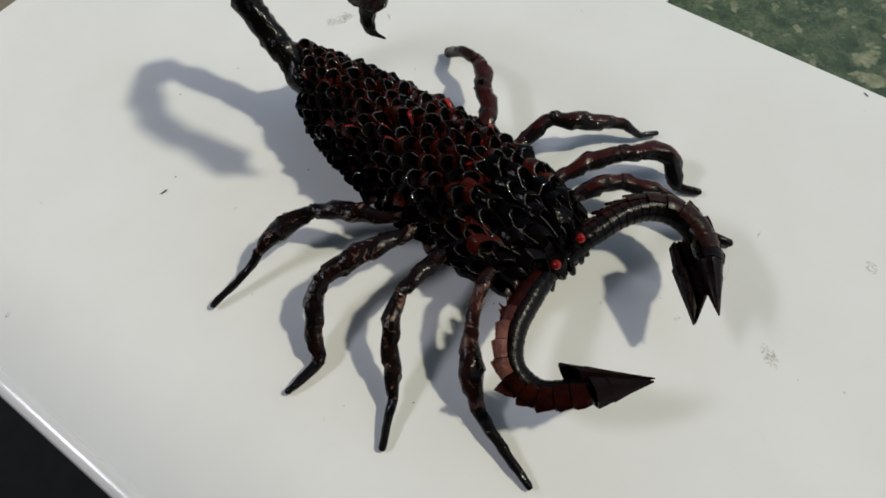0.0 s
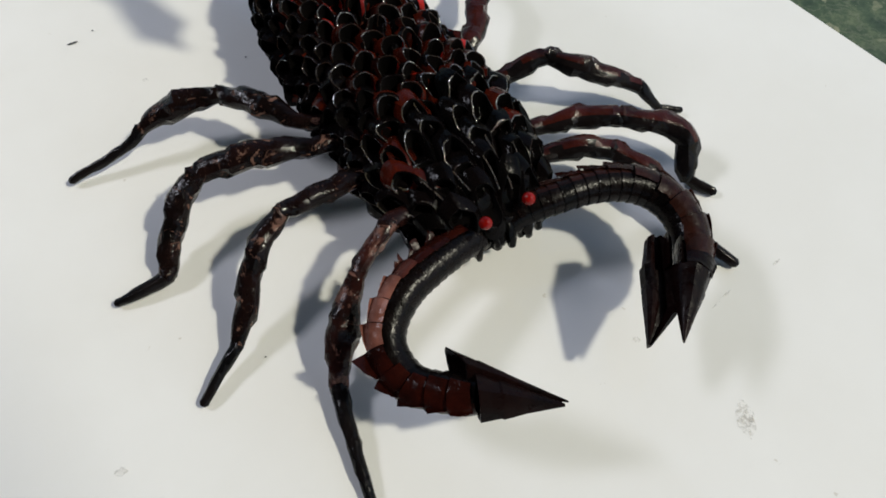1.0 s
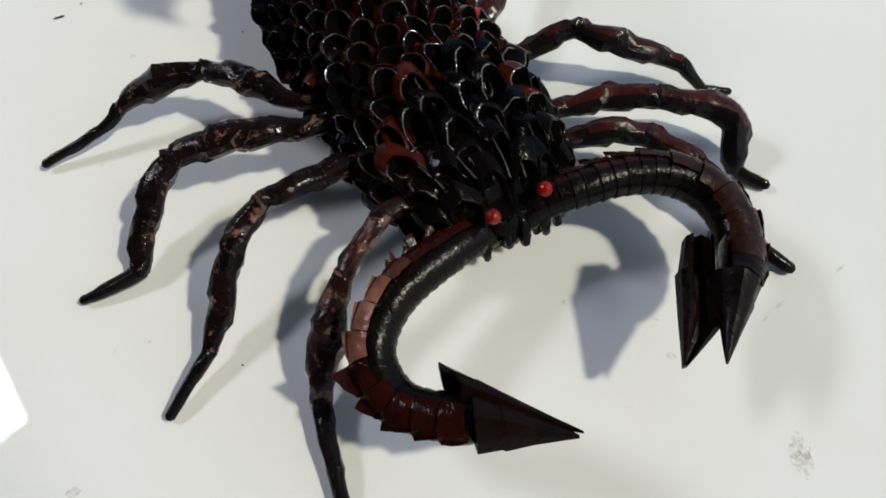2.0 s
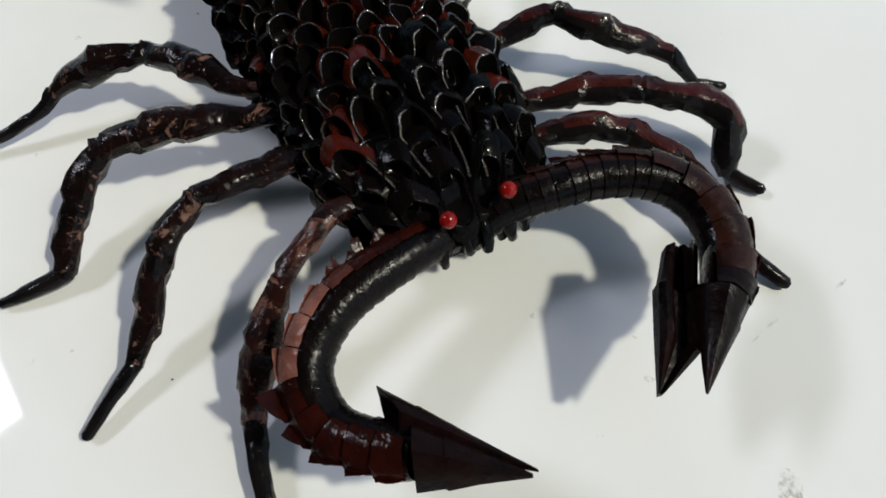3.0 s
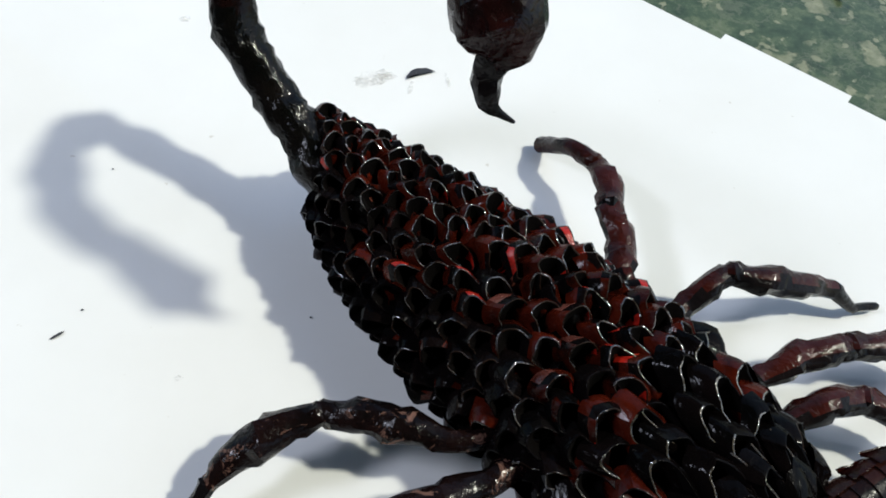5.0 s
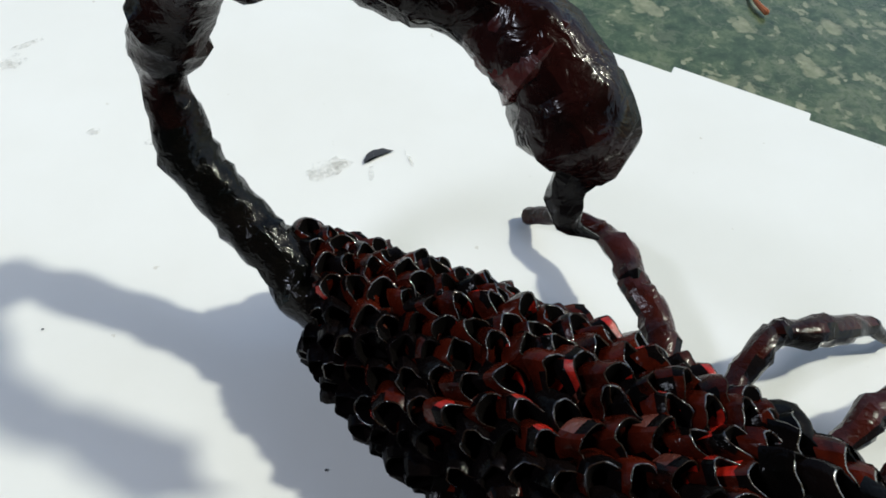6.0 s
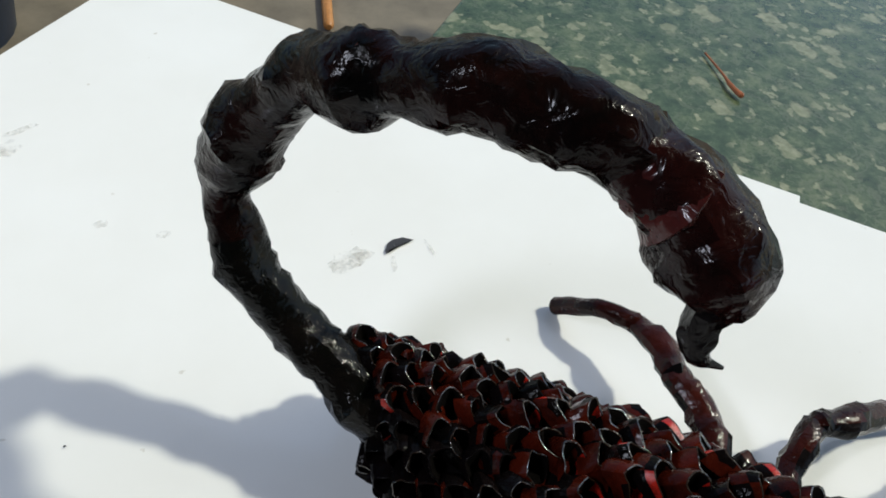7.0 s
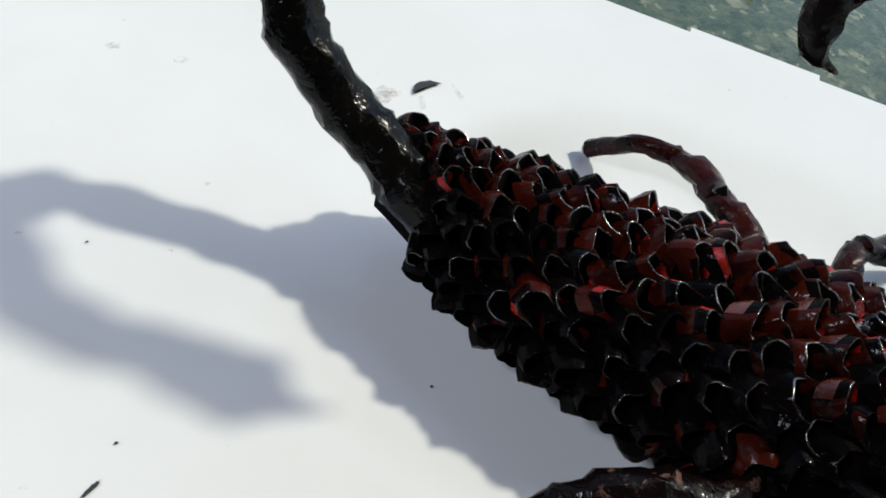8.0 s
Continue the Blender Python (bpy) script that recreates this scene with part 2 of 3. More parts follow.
def rolled(pts, radii, sides=10, step=0.0035, crumple=0.12, wrap=0.2, pitch=0.021, seed=0, flat=1.0, fold=36):
    """A rolled and pinched paper tube, closed at both ends."""
    line = spline(pts, radii, step)
    (p0, r0), (p1, r1) = line[0], line[-1]
    line = [(p0 - (line[1][0] - p0).normalized() * r0 * 0.6, r0 * 0.55)] + line + [(p1 + (p1 - line[-2][0]).normalized() * r1 * 0.6, r1 * 0.55)]
    line = rings_along(line)
    verts, faces, run = [], [], 0.0
    for i, (p, r, d, sx, sy) in enumerate(line):
        if i:
            run += (p - line[i - 1][0]).length
        for k in range(sides):
            a = 2 * math.pi * k / sides
            turn = (k / sides + run / pitch) % 1.0
            q = p + r * (sx * math.cos(a) + sy * math.sin(a) * flat)
            bump = 0.9 * noise.noise(q * 130 + Vector((seed * 7.3, 0, 0))) + 0.7 * (0.5 - 2 * abs(noise.noise(q * 240 + Vector((0, seed * 3.1, 0)))))
            rr = r * (1 + crumple * bump + wrap * (turn - 0.5))
            verts.append(p + rr * (sx * math.cos(a) + sy * math.sin(a) * flat))
    n = len(line)
    for i in range(n - 1):
        for k in range(sides):
            a, b = i * sides + k, i * sides + (k + 1) % sides
            faces.append((a, b, b + sides, a + sides))
    faces.append(tuple(range(sides - 1, -1, -1)))
    faces.append(tuple(range((n - 1) * sides, n * sides)))
    return creased(bm_from(verts, faces), fold)


def rel(points):
    return [Vector(p) - O for p in points]


# ---- ground, board ----
EN = Vector((0.644, 0.765, 0))  # across the board
ES = Vector((0.765, -0.644, 0))  # along it


def slab(s0, s1, n0, n1, z0, z1, bevel, segments=3, nose=0.0):
    cs = [(s0, n0), (s1, n0), (s1, n1), (s0, n1)]
    vs = [ES * s + EN * n + UP * z for z in (z0, z1) for s, n in cs]
    fs = [(3, 2, 1, 0), (4, 5, 6, 7)] + [(i, (i + 1) % 4, 4 + (i + 1) % 4, 4 + i) for i in range(4)]
    bm = bm_from(vs, fs)
    if nose:  # one long top edge is rounded far more
        edge = [e for e in bm.edges if all(v.co.z > z1 - 1e-6 and abs(v.co.dot(EN) - n0) < 1e-4 for v in e.verts)]
        bmesh.ops.bevel(bm, geom=edge, offset=nose, segments=8, affect="EDGES", profile=0.5)
        return creased(bm, 30)
    if bevel:
        bmesh.ops.bevel(bm, geom=bm.edges[:], offset=bevel, segments=segments, affect="EDGES", profile=0.5)
    return bm


floor = part("floor", slab(-6, 6, -6, 6, -0.9, -0.78, 0), plain("concrete_floor", (0.16, 0.135, 0.1), 0.7, 0.3, 8), None)
tagged(floor, "beige concrete floor far below the slab", "floor", kind="structure")
def ceiling_bm():
    """One flat unseen ceiling, added to block sky, with the roof light's hole left open."""
    hole = Vector(ROOF_LIGHT)
    hs, hn = hole.dot(ES), hole.dot(EN)
    s0, s1, n0, n1 = hs - 0.32, hs + 0.32, hn - 0.42, hn + 0.42
    ss, nn = [-5.0, s0, s1, 5.0], [-3.0, n0, n1, 1.1]
    bm = bmesh.new()
    grid = {(i, j, k): bm.verts.new(ES * ss[i] + EN * nn[j] + UP * z) for i in range(4) for j in range(4) for k, z in enumerate((2.3, 2.4))}
    for i in range(3):
        for j in range(3):
            if (i, j) == (1, 1):
                continue
            for k in range(2):
                bm.faces.new([grid[i, j, k], grid[i + 1, j, k], grid[i + 1, j + 1, k], grid[i, j + 1, k]])
    outer = [(0, 0), (1, 0), (2, 0), (3, 0), (3, 1), (3, 2), (3, 3), (2, 3), (1, 3), (0, 3), (0, 2), (0, 1)]
    for ring in (outer, [(1, 1), (2, 1), (2, 2), (1, 2)]):
        for a, b in zip(ring, ring[1:] + ring[:1]):
            bm.faces.new([grid[(*a, 0)], grid[(*b, 0)], grid[(*b, 1)], grid[(*a, 1)]])
    bmesh.ops.recalc_face_normals(bm, faces=bm.faces)
    return bm


# unseen; added and kept dark so that black paper reflects less sky
ceiling = part("ceiling", ceiling_bm(), plain("sky_block_ceiling", (0.022, 0.02, 0.018), 0.8, 0.2, 5), None)
tagged(ceiling, "unseen dim ceiling added to block sky, with a small roof light", "ceiling", kind="structure")
# unseen wall, added to stop fill light and reflections from this side
wall = part("unseen_wall_south", slab(-5, 5, -3.1, -3.0, -0.78, 2.4, 0), plain("sky_block_wall", (0.06, 0.054, 0.048), 0.8, 0.2, 5), None)
tagged(wall, "unseen dim wall added behind the slab to block sky", "wall", kind="structure")
marble = part("marble_slab", slab(-0.422, 1.2, 0.12, 2.2, -0.06, -0.02, 0.003), MARBLE, None)
tagged(marble, "polished green marble slab with pale chips", "worktop", kind="structure")
board = part("white_board", slab(-0.612, 0.32, 0.0635, 0.5875, -0.02, 0.0, 0.0015, 2, 0.003), BOARD, None)
tagged(board, "glossy white laminated board lying on green marble", "board")

# rounded white edging along one long side
profile = [(0.0630, -0.019), (0.0626, -0.010), (0.0628, -0.0045), (0.0640, -0.0012), (0.0665, 0.0006), (0.0700, 0.0014), (0.0728, 0.0014), (0.0742, 0.0009), (0.0750, 0.0002), (0.0752, -0.0004)]
verts = [ES * along + EN * n + UP * z for along in (-0.613, -0.3, 0.0, 0.321) for n, z in profile]
count = len(profile)
faces = [(j * count + k, j * count + k + 1, (j + 1) * count + k + 1, (j + 1) * count + k) for j in range(3) for k in range(count - 1)]
faces += [tuple(range(count)), tuple(range(3 * count, 4 * count))]
part("edge_band", creased(bm_from(verts, faces), 40), plain("white_edging", (0.8, 0.79, 0.77), 0.18, 0.02, 40, 0.05), board, "rounded white plastic edging")
# dark sheet added on the floor to paint the shade below the board
shade_sheet = part("floor_shade", slab(-1.35, 1.2, -2.2, 0.5, -0.78, -0.772, 0.002), plain("shade_dark", (0.006, 0.0055, 0.0032), 0.9, 0.4, 30), None)
tagged(shade_sheet, "dark sheet added on the floor as painted shade", "mat")
part("edge_tab", slab(-0.240, -0.161, 0.5855, 0.5955, -0.006, -0.0008, 0.0006, 2), BOARD, board)


def stain(x, y, long, wide, turn, mat, z=0.0003, hole=0.0, seed=0):
    """A thin uneven patch of dirt on the board; hole makes it a ring or crescent."""
    rnd = random.Random(seed)
    n = 20
    verts, faces = [Vector((x, y, z))], []
    c, s = math.cos(radians(turn)), math.sin(radians(turn))
    for k in range(n):
        a = 2 * math.pi * k / n
        r = rnd.uniform(0.75, 1.1)
        u, w = r * long / 2 * math.cos(a), r * wide / 2 * math.sin(a)
        if hole:
            w -= hole * wide * (1 - (2 * u / long) ** 2)
        verts.append(Vector((x + u * c - w * s, y + u * s + w * c, z)))
    for k in range(n):
        faces.append((0, 1 + k, 1 + (k + 1) % n))
    part("stain", bm_from(verts, faces), mat, board)


for k, (x, y, long, wide, turn, mat) in enumerate([
    (0.251, 0.251, 0.017, 0.009, 105, SMUDGE), (0.252, 0.2515, 0.009, 0.006, 80, SMUDGE), (0.332, 0.304, 0.010, 0.007, 100, SMUDGE), (0.2415, 0.309, 0.015, 0.0012, 53, FAINT), (0.268, 0.334, 0.008, 0.0014, 55, SMUDGE),
    (-0.008, 0.180, 0.006, 0.004, 30, SMUDGE), (0.202, 0.280, 0.004, 0.003, 0, SMUDGE), (0.378, 0.443, 0.0012, 0.005, 20, INK), (0.372, 0.428, 0.001, 0.003, 20, SMUDGE), (-0.008, 0.562, 0.026, 0.014, 20, FAINT),
    (-0.004, 0.562, 0.015, 0.008, 30, SMUDGE), (-0.116, 0.607, 0.007, 0.005, 10, FAINT), (-0.089, 0.595, 0.007, 0.005, 10, SMUDGE), (-0.153, 0.682, 0.020, 0.005, 25, SMUDGE), (-0.158, 0.668, 0.016, 0.012, 40, FAINT),
    (-0.132, 0.406, 0.0065, 0.0015, 40, INK), (-0.130, 0.495, 0.0012, 0.0009, 0, INK), (-0.125, 0.418, 0.0013, 0.0010, 0, INK), (-0.030, 0.415, 0.0012, 0.0010, 0, INK), (-0.080, 0.387, 0.004, 0.003, 0, FAINT),
    (-0.223, 0.319, 0.004, 0.003, 50, SMUDGE), (0.012, 0.555, 0.012, 0.003, 80, FAINT), (0.032, 0.562, 0.012, 0.002, 100, FAINT), (0.09, 0.30, 0.0011, 0.0009, 0, INK), (0.036, 0.24, 0.0010, 0.0008, 0, INK),
]):
    stain(x, y, long, wide, turn, mat, 0.0003 + 0.00002 * k, seed=k)
stain(0.0175, 0.5655, 0.017, 0.005, 20, INK, 0.0011, -0.6, 77)

twig = part("twig", rolled([(0.304, 0.672, -0.0165), (0.303, 0.684, -0.0165), (0.306, 0.700, -0.017), (0.309, 0.728, -0.018)], [0.0020, 0.0017, 0.0008, 0.0007], 8, 0.004, 0.15, 0.0, 0.02, 5), plain("orange_twig", (0.3, 0.09, 0.03), 0.6), None)
tagged(twig, "orange brown twig lying on the green marble", "twig")


def tub(name, x, y, r, h, mat, label, category):
    """A round tub with a rolled rim, standing on the floor."""
    n, verts, faces = 28, [], []
    for rr, z in ((r * 0.78, 0), (r * 0.97, h * 0.96), (r * 1.05, h), (r * 1.0, h * 1.015), (r * 0.93, h * 0.96), (r * 0.74, 0.02)):
        for k in range(n):
            a = 2 * math.pi * k / n
            verts.append(Vector((x + rr * math.cos(a), y + rr * math.sin(a), -0.78 + z)))
    for j in range(5):
        for k in range(n):
            a, b = j * n + k, j * n + (k + 1) % n
            faces.append((a, b, b + n, a + n))
    faces += [tuple(range(n)), tuple(range(5 * n, 6 * n))]
    ob = part(name, creased(bm_from(verts, faces), 40), mat, None)
    return tagged(ob, label, category)


tub("plastic_tub", -0.62, 2.1, 0.24, 0.26, plain("navy_plastic", (0.012, 0.02, 0.04), 0.4), "dark navy plastic tub standing on the floor", "tub")
tub("basin", -0.30, 2.55, 0.2, 0.16, plain("pale_plastic", (0.5, 0.48, 0.42), 0.4), "pale plastic basin standing on the floor", "basin")
tub("bucket", 0.06, 2.35, 0.13, 0.24, plain("blue_plastic", (0.02, 0.07, 0.17), 0.35), "blue plastic bucket standing on the floor", "bucket")
stick = part("wooden_stick", rolled([(0.30, 2.0, -0.765), (0.40, 2.6, -0.765), (0.55, 3.4, -0.765)], [0.014, 0.014, 0.014], 10, 0.1, 0.04, 0.0, 0.3, 7), plain("orange_wood", (0.4, 0.17, 0.04), 0.5), None)
tagged(stick, "orange wooden stick lying on the concrete floor", "stick")

# ---- the paper scorpion ----
scorpion = new("folded_paper_scorpion")
scorpion.location = O
tagged(scorpion, "glossy dark brown folded paper scorpion with red bead eyes", "paper scorpion")


def half_width(x):
    return float(np.interp(x, [-0.135, -0.12, -0.09, -0.06, -0.02, 0.03, 0.07, 0.1, 0.125], [0.008, 0.0145, 0.0285, 0.0392, 0.0465, 0.0475, 0.044, 0.037, 0.024]))


def top_height(x):
    return float(np.interp(x, [-0.135, -0.12, -0.09, -0.05, 0.0, 0.04, 0.08, 0.105, 0.125], [0.053, 0.0570, 0.0560, 0.0568, 0.0605, 0.0605, 0.057, 0.051, 0.036]))


LOW = 0.024


def shell(x, phi):
    """A place on the body's shell and its outward normal; phi is 0 on the back."""
    def at(x, phi):
        c, s = math.cos(phi), math.sin(phi)
        off = float(np.interp(x, [-0.12, -0.08, -0.03], [0.005, 0.001, -0.0005]))
        y = half_width(x) * math.copysign(abs(s) ** 0.8, s) * (float(np.interp(x, [-0.10, -0.06, -0.02, 0.03, 0.07], [0.98, 0.93, 0.87, 0.88, 0.96])) if s < 0 else 1.0)
        z = LOW + (top_height(x) - LOW if c > 0 else 0.010) * math.copysign(abs(c) ** (0.8 if s < 0 else float(np.interp(x, [-0.01, 0.05], [1.14, 0.8]))), c)
        return body_point(x, y + off, z)
    p = at(x, phi)
    dx = at(x + 0.002, phi) - at(x - 0.002, phi)
    dp = at(x, phi + 0.03) - at(x, phi - 0.03)
    n = dx.cross(dp).normalized()
    if n.dot(p - body_point(x, 0, 0.02)) < 0:
        n = -n
    return p, n


xs = [-0.125 + 0.242 * i / 34 for i in range(35)]
verts, faces, m = [], [], 28
for x in xs:
    for k in range(m):
        p, n = shell(x, 2 * math.pi * k / m)
        verts.append(p - n * float(np.interp(x, [-0.12, -0.05, 0.085, 0.103, 0.110, 0.117], [0.004, 0.0075, 0.0075, 0.0045, 0.004, 0.010])))
for i in range(len(xs) - 1):
    for k in range(m):
        a, b = i * m + k, i * m + (k + 1) % m
        faces.append((a, b, b + m, a + m))
faces += [tuple(range(m)), tuple(range((len(xs) - 1) * m, len(xs) * m))]
part("body", bm_from(verts, faces), CORE, scorpion, "black lacquered paper core under the scales", True)


def scale_mesh(name, seed, mats, head=False):
    """One folded paper pocket, 1 wide: flat flaps round a thin-rimmed mouth that slants to the head. x to the head, z
    outwards.
    Materials: flaps, hollow, rim, lining, pale flap that paints a glint, dark flap."""
    rnd = random.Random(seed)
    cols = 24
    half, peak, low = rnd.uniform(0.37, 0.46), rnd.uniform(0.22, 0.44), -0.34
    front, start = (rnd.uniform(0.65, 0.95), -0.5) if head else (rnd.uniform(0.26, 0.44), rnd.uniform(-0.5, -0.36))
    sharp, lean, skew = rnd.uniform(0.65, 1.1), rnd.uniform(-0.13, 0.13), rnd.uniform(-0.12, 0.12)
    lined, rim_gap = not head and seed % 5 in (0, 2, 3), rnd.uniform(0.2, 1.1)
    rings = [[] for _ in range(7)]
    for k in range(cols):
        a = 2 * math.pi * k / cols
        c, si = math.cos(a), math.sin(a)
        back = max(0.0, -c)
        wob = Vector((c * 1.2, si * 1.2, seed * 3.7))
        r = Vector((front * c if c > 0 else -start * c, half * math.copysign(abs(si) ** sharp, si) + lean * back, low + (peak - low) * (0.5 - 0.5 * c) ** 0.85 + skew * si))
        r += 0.13 * Vector((noise.noise(wob), noise.noise(wob + Vector((9, 0, 0))), noise.noise(wob + Vector((0, 9, 0)))))
        fold = Vector((rnd.uniform(-0.05, 0.05), rnd.uniform(-0.05, 0.05), rnd.uniform(-0.07, 0.05))) if k % 3 == 0 else Vector()
        inner = Vector((r.x * 0.915, r.y * 0.90, r.z - 0.035))
        rings[0].append(Vector((r.x * 1.4 - 0.30 * back, r.y * 1.4, r.z - 0.5)))
        rings[1].append(Vector((r.x * 1.16 - 0.12 * back, r.y * 1.24, r.z - 0.15)) + fold)
        rings[2].append(r)
        rings[3].append(r.lerp(inner, 0.5) + Vector((0.012, 0, 0.042)))
        rings[4].append(inner)
        rings[5].append(Vector((r.x * 0.82 - 0.04, r.y * 0.84, r.z - 0.22)))
        rings[6].append(Vector((r.x * 0.5 - 0.1, r.y * 0.55, low - 0.3)))
    verts = [p for ring in rings for p in ring]
    faces, which = [], []
    flaps = [[rnd.choices((0, 5, 4, 3), (0.73, 0.215, 0.03, 0.025))[0] for _ in range(6)] for _ in range(2)]
    for j in range(6):
        for k in range(cols):
            b = (k + 1) % cols
            faces.append((j * cols + k, j * cols + b, (j + 1) * cols + b, (j + 1) * cols + k))
            ahead = math.cos(2 * math.pi * (k + 0.5) / cols)
            if j < 2:
                which.append(flaps[j][(k + seed) % cols // 4])
            elif j < 4:
                # head pockets carry the paler rim on one side only, as if lit from there
                which.append(2 if ahead < rim_gap and not (head and k < cols // 2) else 5)
            else:
                which.append(3 if lined and ahead > 0.1 else 1)
    faces.append(tuple(range(6 * cols, 7 * cols)))
    which.append(1)
    me = bpy.data.meshes.new(name)
    me.from_pydata([tuple(v) for v in verts], [], faces)
    for mm in mats:
        me.materials.append(mm)
    me.polygons.foreach_set("material_index", which)
    me.polygons.foreach_set("use_smooth", [True] * len(faces))
    me.update()
    me.set_sharp_from_angle(angle=radians(33))
    for e in me.edges:  # the rim is rolled round, not creased
        a, b = (v // cols for v in e.vertices)
        if 3 in (a, b) or (a != b and {a, b} <= {2, 3, 4}):
            e.use_edge_sharp = False
        elif a == b and a in (2, 4):
            e.use_edge_sharp = True
    return me


SCALES = [scale_mesh("scale", s, (SCALE_BROWN, CORE, EDGE, RED, SCALE_GLINT, SCALE_BLACK)) for s in range(12)]
# mostly black, dull-rimmed copies: the far flank's shade put into the colour
SHADE_SCALES = [scale_mesh("scale", s + 60, (SCALE_BLACK, CORE, EDGE if s % 3 == 0 else SCALE_BLACK, RED if s % 4 == 0 else CORE, SCALE_BLACK, SCALE_BROWN if s % 4 == 1 else SCALE_BLACK)) for s in range(8)]
HEAD_SCALES = [scale_mesh("scale", s + 20, (SCALE_FACE if s else SCALE_BROWN, CORE, EDGE_GLINT, SCALE_BLACK, SCALE_BLACK, SCALE_FACE), True) for s in range(6)]
FACE_SCALES = [scale_mesh("scale", s + 40, (SCALE_FACE, CORE, SCALE_FACE if s else EDGE, SCALE_FACE, SCALE_FACE, SCALE_FACE), True) for s in range(4)]
rnd = random.Random(4)


def even_angles(x, count, half):
    """Angles that split the shell's upper arc at x into even lengths."""
    steps = [(-1 + 2 * i / 160) * math.pi * 0.6 for i in range(161)]
    pts = [shell(x, a)[0] for a in steps]
    run = [0.0]
    for p, q in zip(pts, pts[1:]):
        run.append(run[-1] + (q - p).length)
    n = count + (1 if half else 0)
    return [float(np.interp(run[-1] * (k + (0.0 if half else 0.5)) / count, run, steps)) for k in range(n)], run[-1]


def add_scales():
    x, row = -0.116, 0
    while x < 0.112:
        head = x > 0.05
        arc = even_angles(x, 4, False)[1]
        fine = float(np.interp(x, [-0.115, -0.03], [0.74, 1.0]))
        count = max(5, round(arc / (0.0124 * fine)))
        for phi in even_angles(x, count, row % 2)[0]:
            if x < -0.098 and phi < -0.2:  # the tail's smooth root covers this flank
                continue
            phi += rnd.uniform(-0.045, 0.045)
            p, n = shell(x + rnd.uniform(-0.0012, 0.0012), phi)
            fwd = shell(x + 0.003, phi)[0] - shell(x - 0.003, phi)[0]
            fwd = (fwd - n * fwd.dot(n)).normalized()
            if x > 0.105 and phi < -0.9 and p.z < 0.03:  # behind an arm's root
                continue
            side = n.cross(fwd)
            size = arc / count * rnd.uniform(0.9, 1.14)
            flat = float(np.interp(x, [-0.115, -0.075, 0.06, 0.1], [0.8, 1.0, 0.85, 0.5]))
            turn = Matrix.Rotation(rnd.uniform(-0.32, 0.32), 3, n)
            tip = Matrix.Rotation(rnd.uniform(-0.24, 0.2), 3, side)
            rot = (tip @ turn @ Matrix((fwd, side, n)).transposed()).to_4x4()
            # black copies grow likelier towards the flank away from the sun, as painted shade
            ob = new("scale", rnd.choice(FACE_SCALES if x > 0.086 else HEAD_SCALES if head else SHADE_SCALES if rnd.random() < float(np.interp(phi, [-0.8, 0.0, 0.7], [0.92, 0.22, 0.03])) else SCALES))
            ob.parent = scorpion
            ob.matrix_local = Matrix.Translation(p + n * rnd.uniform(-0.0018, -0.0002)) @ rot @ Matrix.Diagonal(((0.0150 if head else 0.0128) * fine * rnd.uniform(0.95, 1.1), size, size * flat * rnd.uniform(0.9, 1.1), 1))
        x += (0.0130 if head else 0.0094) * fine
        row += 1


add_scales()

# long pockets down the head's flank, from a leg's root to the arm
for a, b, wide in (((0.072, 0.0400, 0.0440), (0.086, 0.0385, 0.0270), 0.0085), ((0.072, 0.0435, 0.0370), (0.093, 0.0400, 0.0140), 0.0088), ((0.082, 0.0375, 0.0400), (0.098, 0.0350, 0.0220), 0.0080)):
    a, b = body_point(*a), body_point(*b)
    fwd = (b - a).normalized()
    n = (AY + UP * 0.25)
    n = (n - fwd * n.dot(fwd)).normalized()
    ob = new("scale", rnd.choice(HEAD_SCALES))
    ob.parent = scorpion
    ob.matrix_local = Matrix.Translation(a.lerp(b, 0.45)) @ Matrix((fwd, n.cross(fwd), n)).transposed().to_4x4() @ Matrix.Diagonal(((b - a).length * 0.8, wide, 0.007, 1))

# folded ridges over the head, with bright cut edges
for k in range(9):
    phi = -1.15 + 2.3 * k / 8 + rnd.uniform(-0.14, 0.14)
    x0, x1 = 0.086 + rnd.uniform(-0.008, 0.006), 0.105 + rnd.uniform(-0.006, 0.004) - 0.006 * abs(phi)
    high, bend = rnd.uniform(0.0012, 0.0026), rnd.uniform(-0.12, 0.12)
    verts, faces, mats = [], [], []
    for j in range(9):
        u = j / 8
        x, a = x0 + (x1 - x0) * u, phi * (1 - 0.12 * u) + bend * (u - 0.5) ** 2
        p, n = shell(x, a)
        side = (shell(x, a + 0.03)[0] - shell(x, a - 0.03)[0]).normalized()
        h = high * (0.35 + 0.65 * math.sin(math.pi * min(1.0, u * 0.8 + 0.15)))
        for off, lift in ((-0.0022, -0.004), (-0.0003, h), (0.00015, h * 1.04), (0.0005, h * 0.9), (0.0024, -0.004)):
            verts.append(p + side * off + n * (lift - 0.0005))
    for j in range(8):
        for k2 in range(4):
            a = j * 5 + k2
            faces.append((a, a + 1, a + 6, a + 5))
            mats.append(1 if k2 in (1, 2) else 0)
    faces += [tuple(range(5)), tuple(range(40, 45))]
    mats += [0, 0]
    part("head_fold", creased(bm_from(verts, faces, mats), 50), [MOUTH, RIDGE], scorpion)

# eyes: red beads on dark knobs
for y in (-0.0125, 0.0105):
    bm = bmesh.new()
    bmesh.ops.create_icosphere(bm, subdivisions=3, radius=0.0030)
    bmesh.ops.translate(bm, vec=body_point(0.1160, y, 0.0490), verts=bm.verts)
    part("eye", bm, BEAD, scorpion, "shiny red bead eye", True)

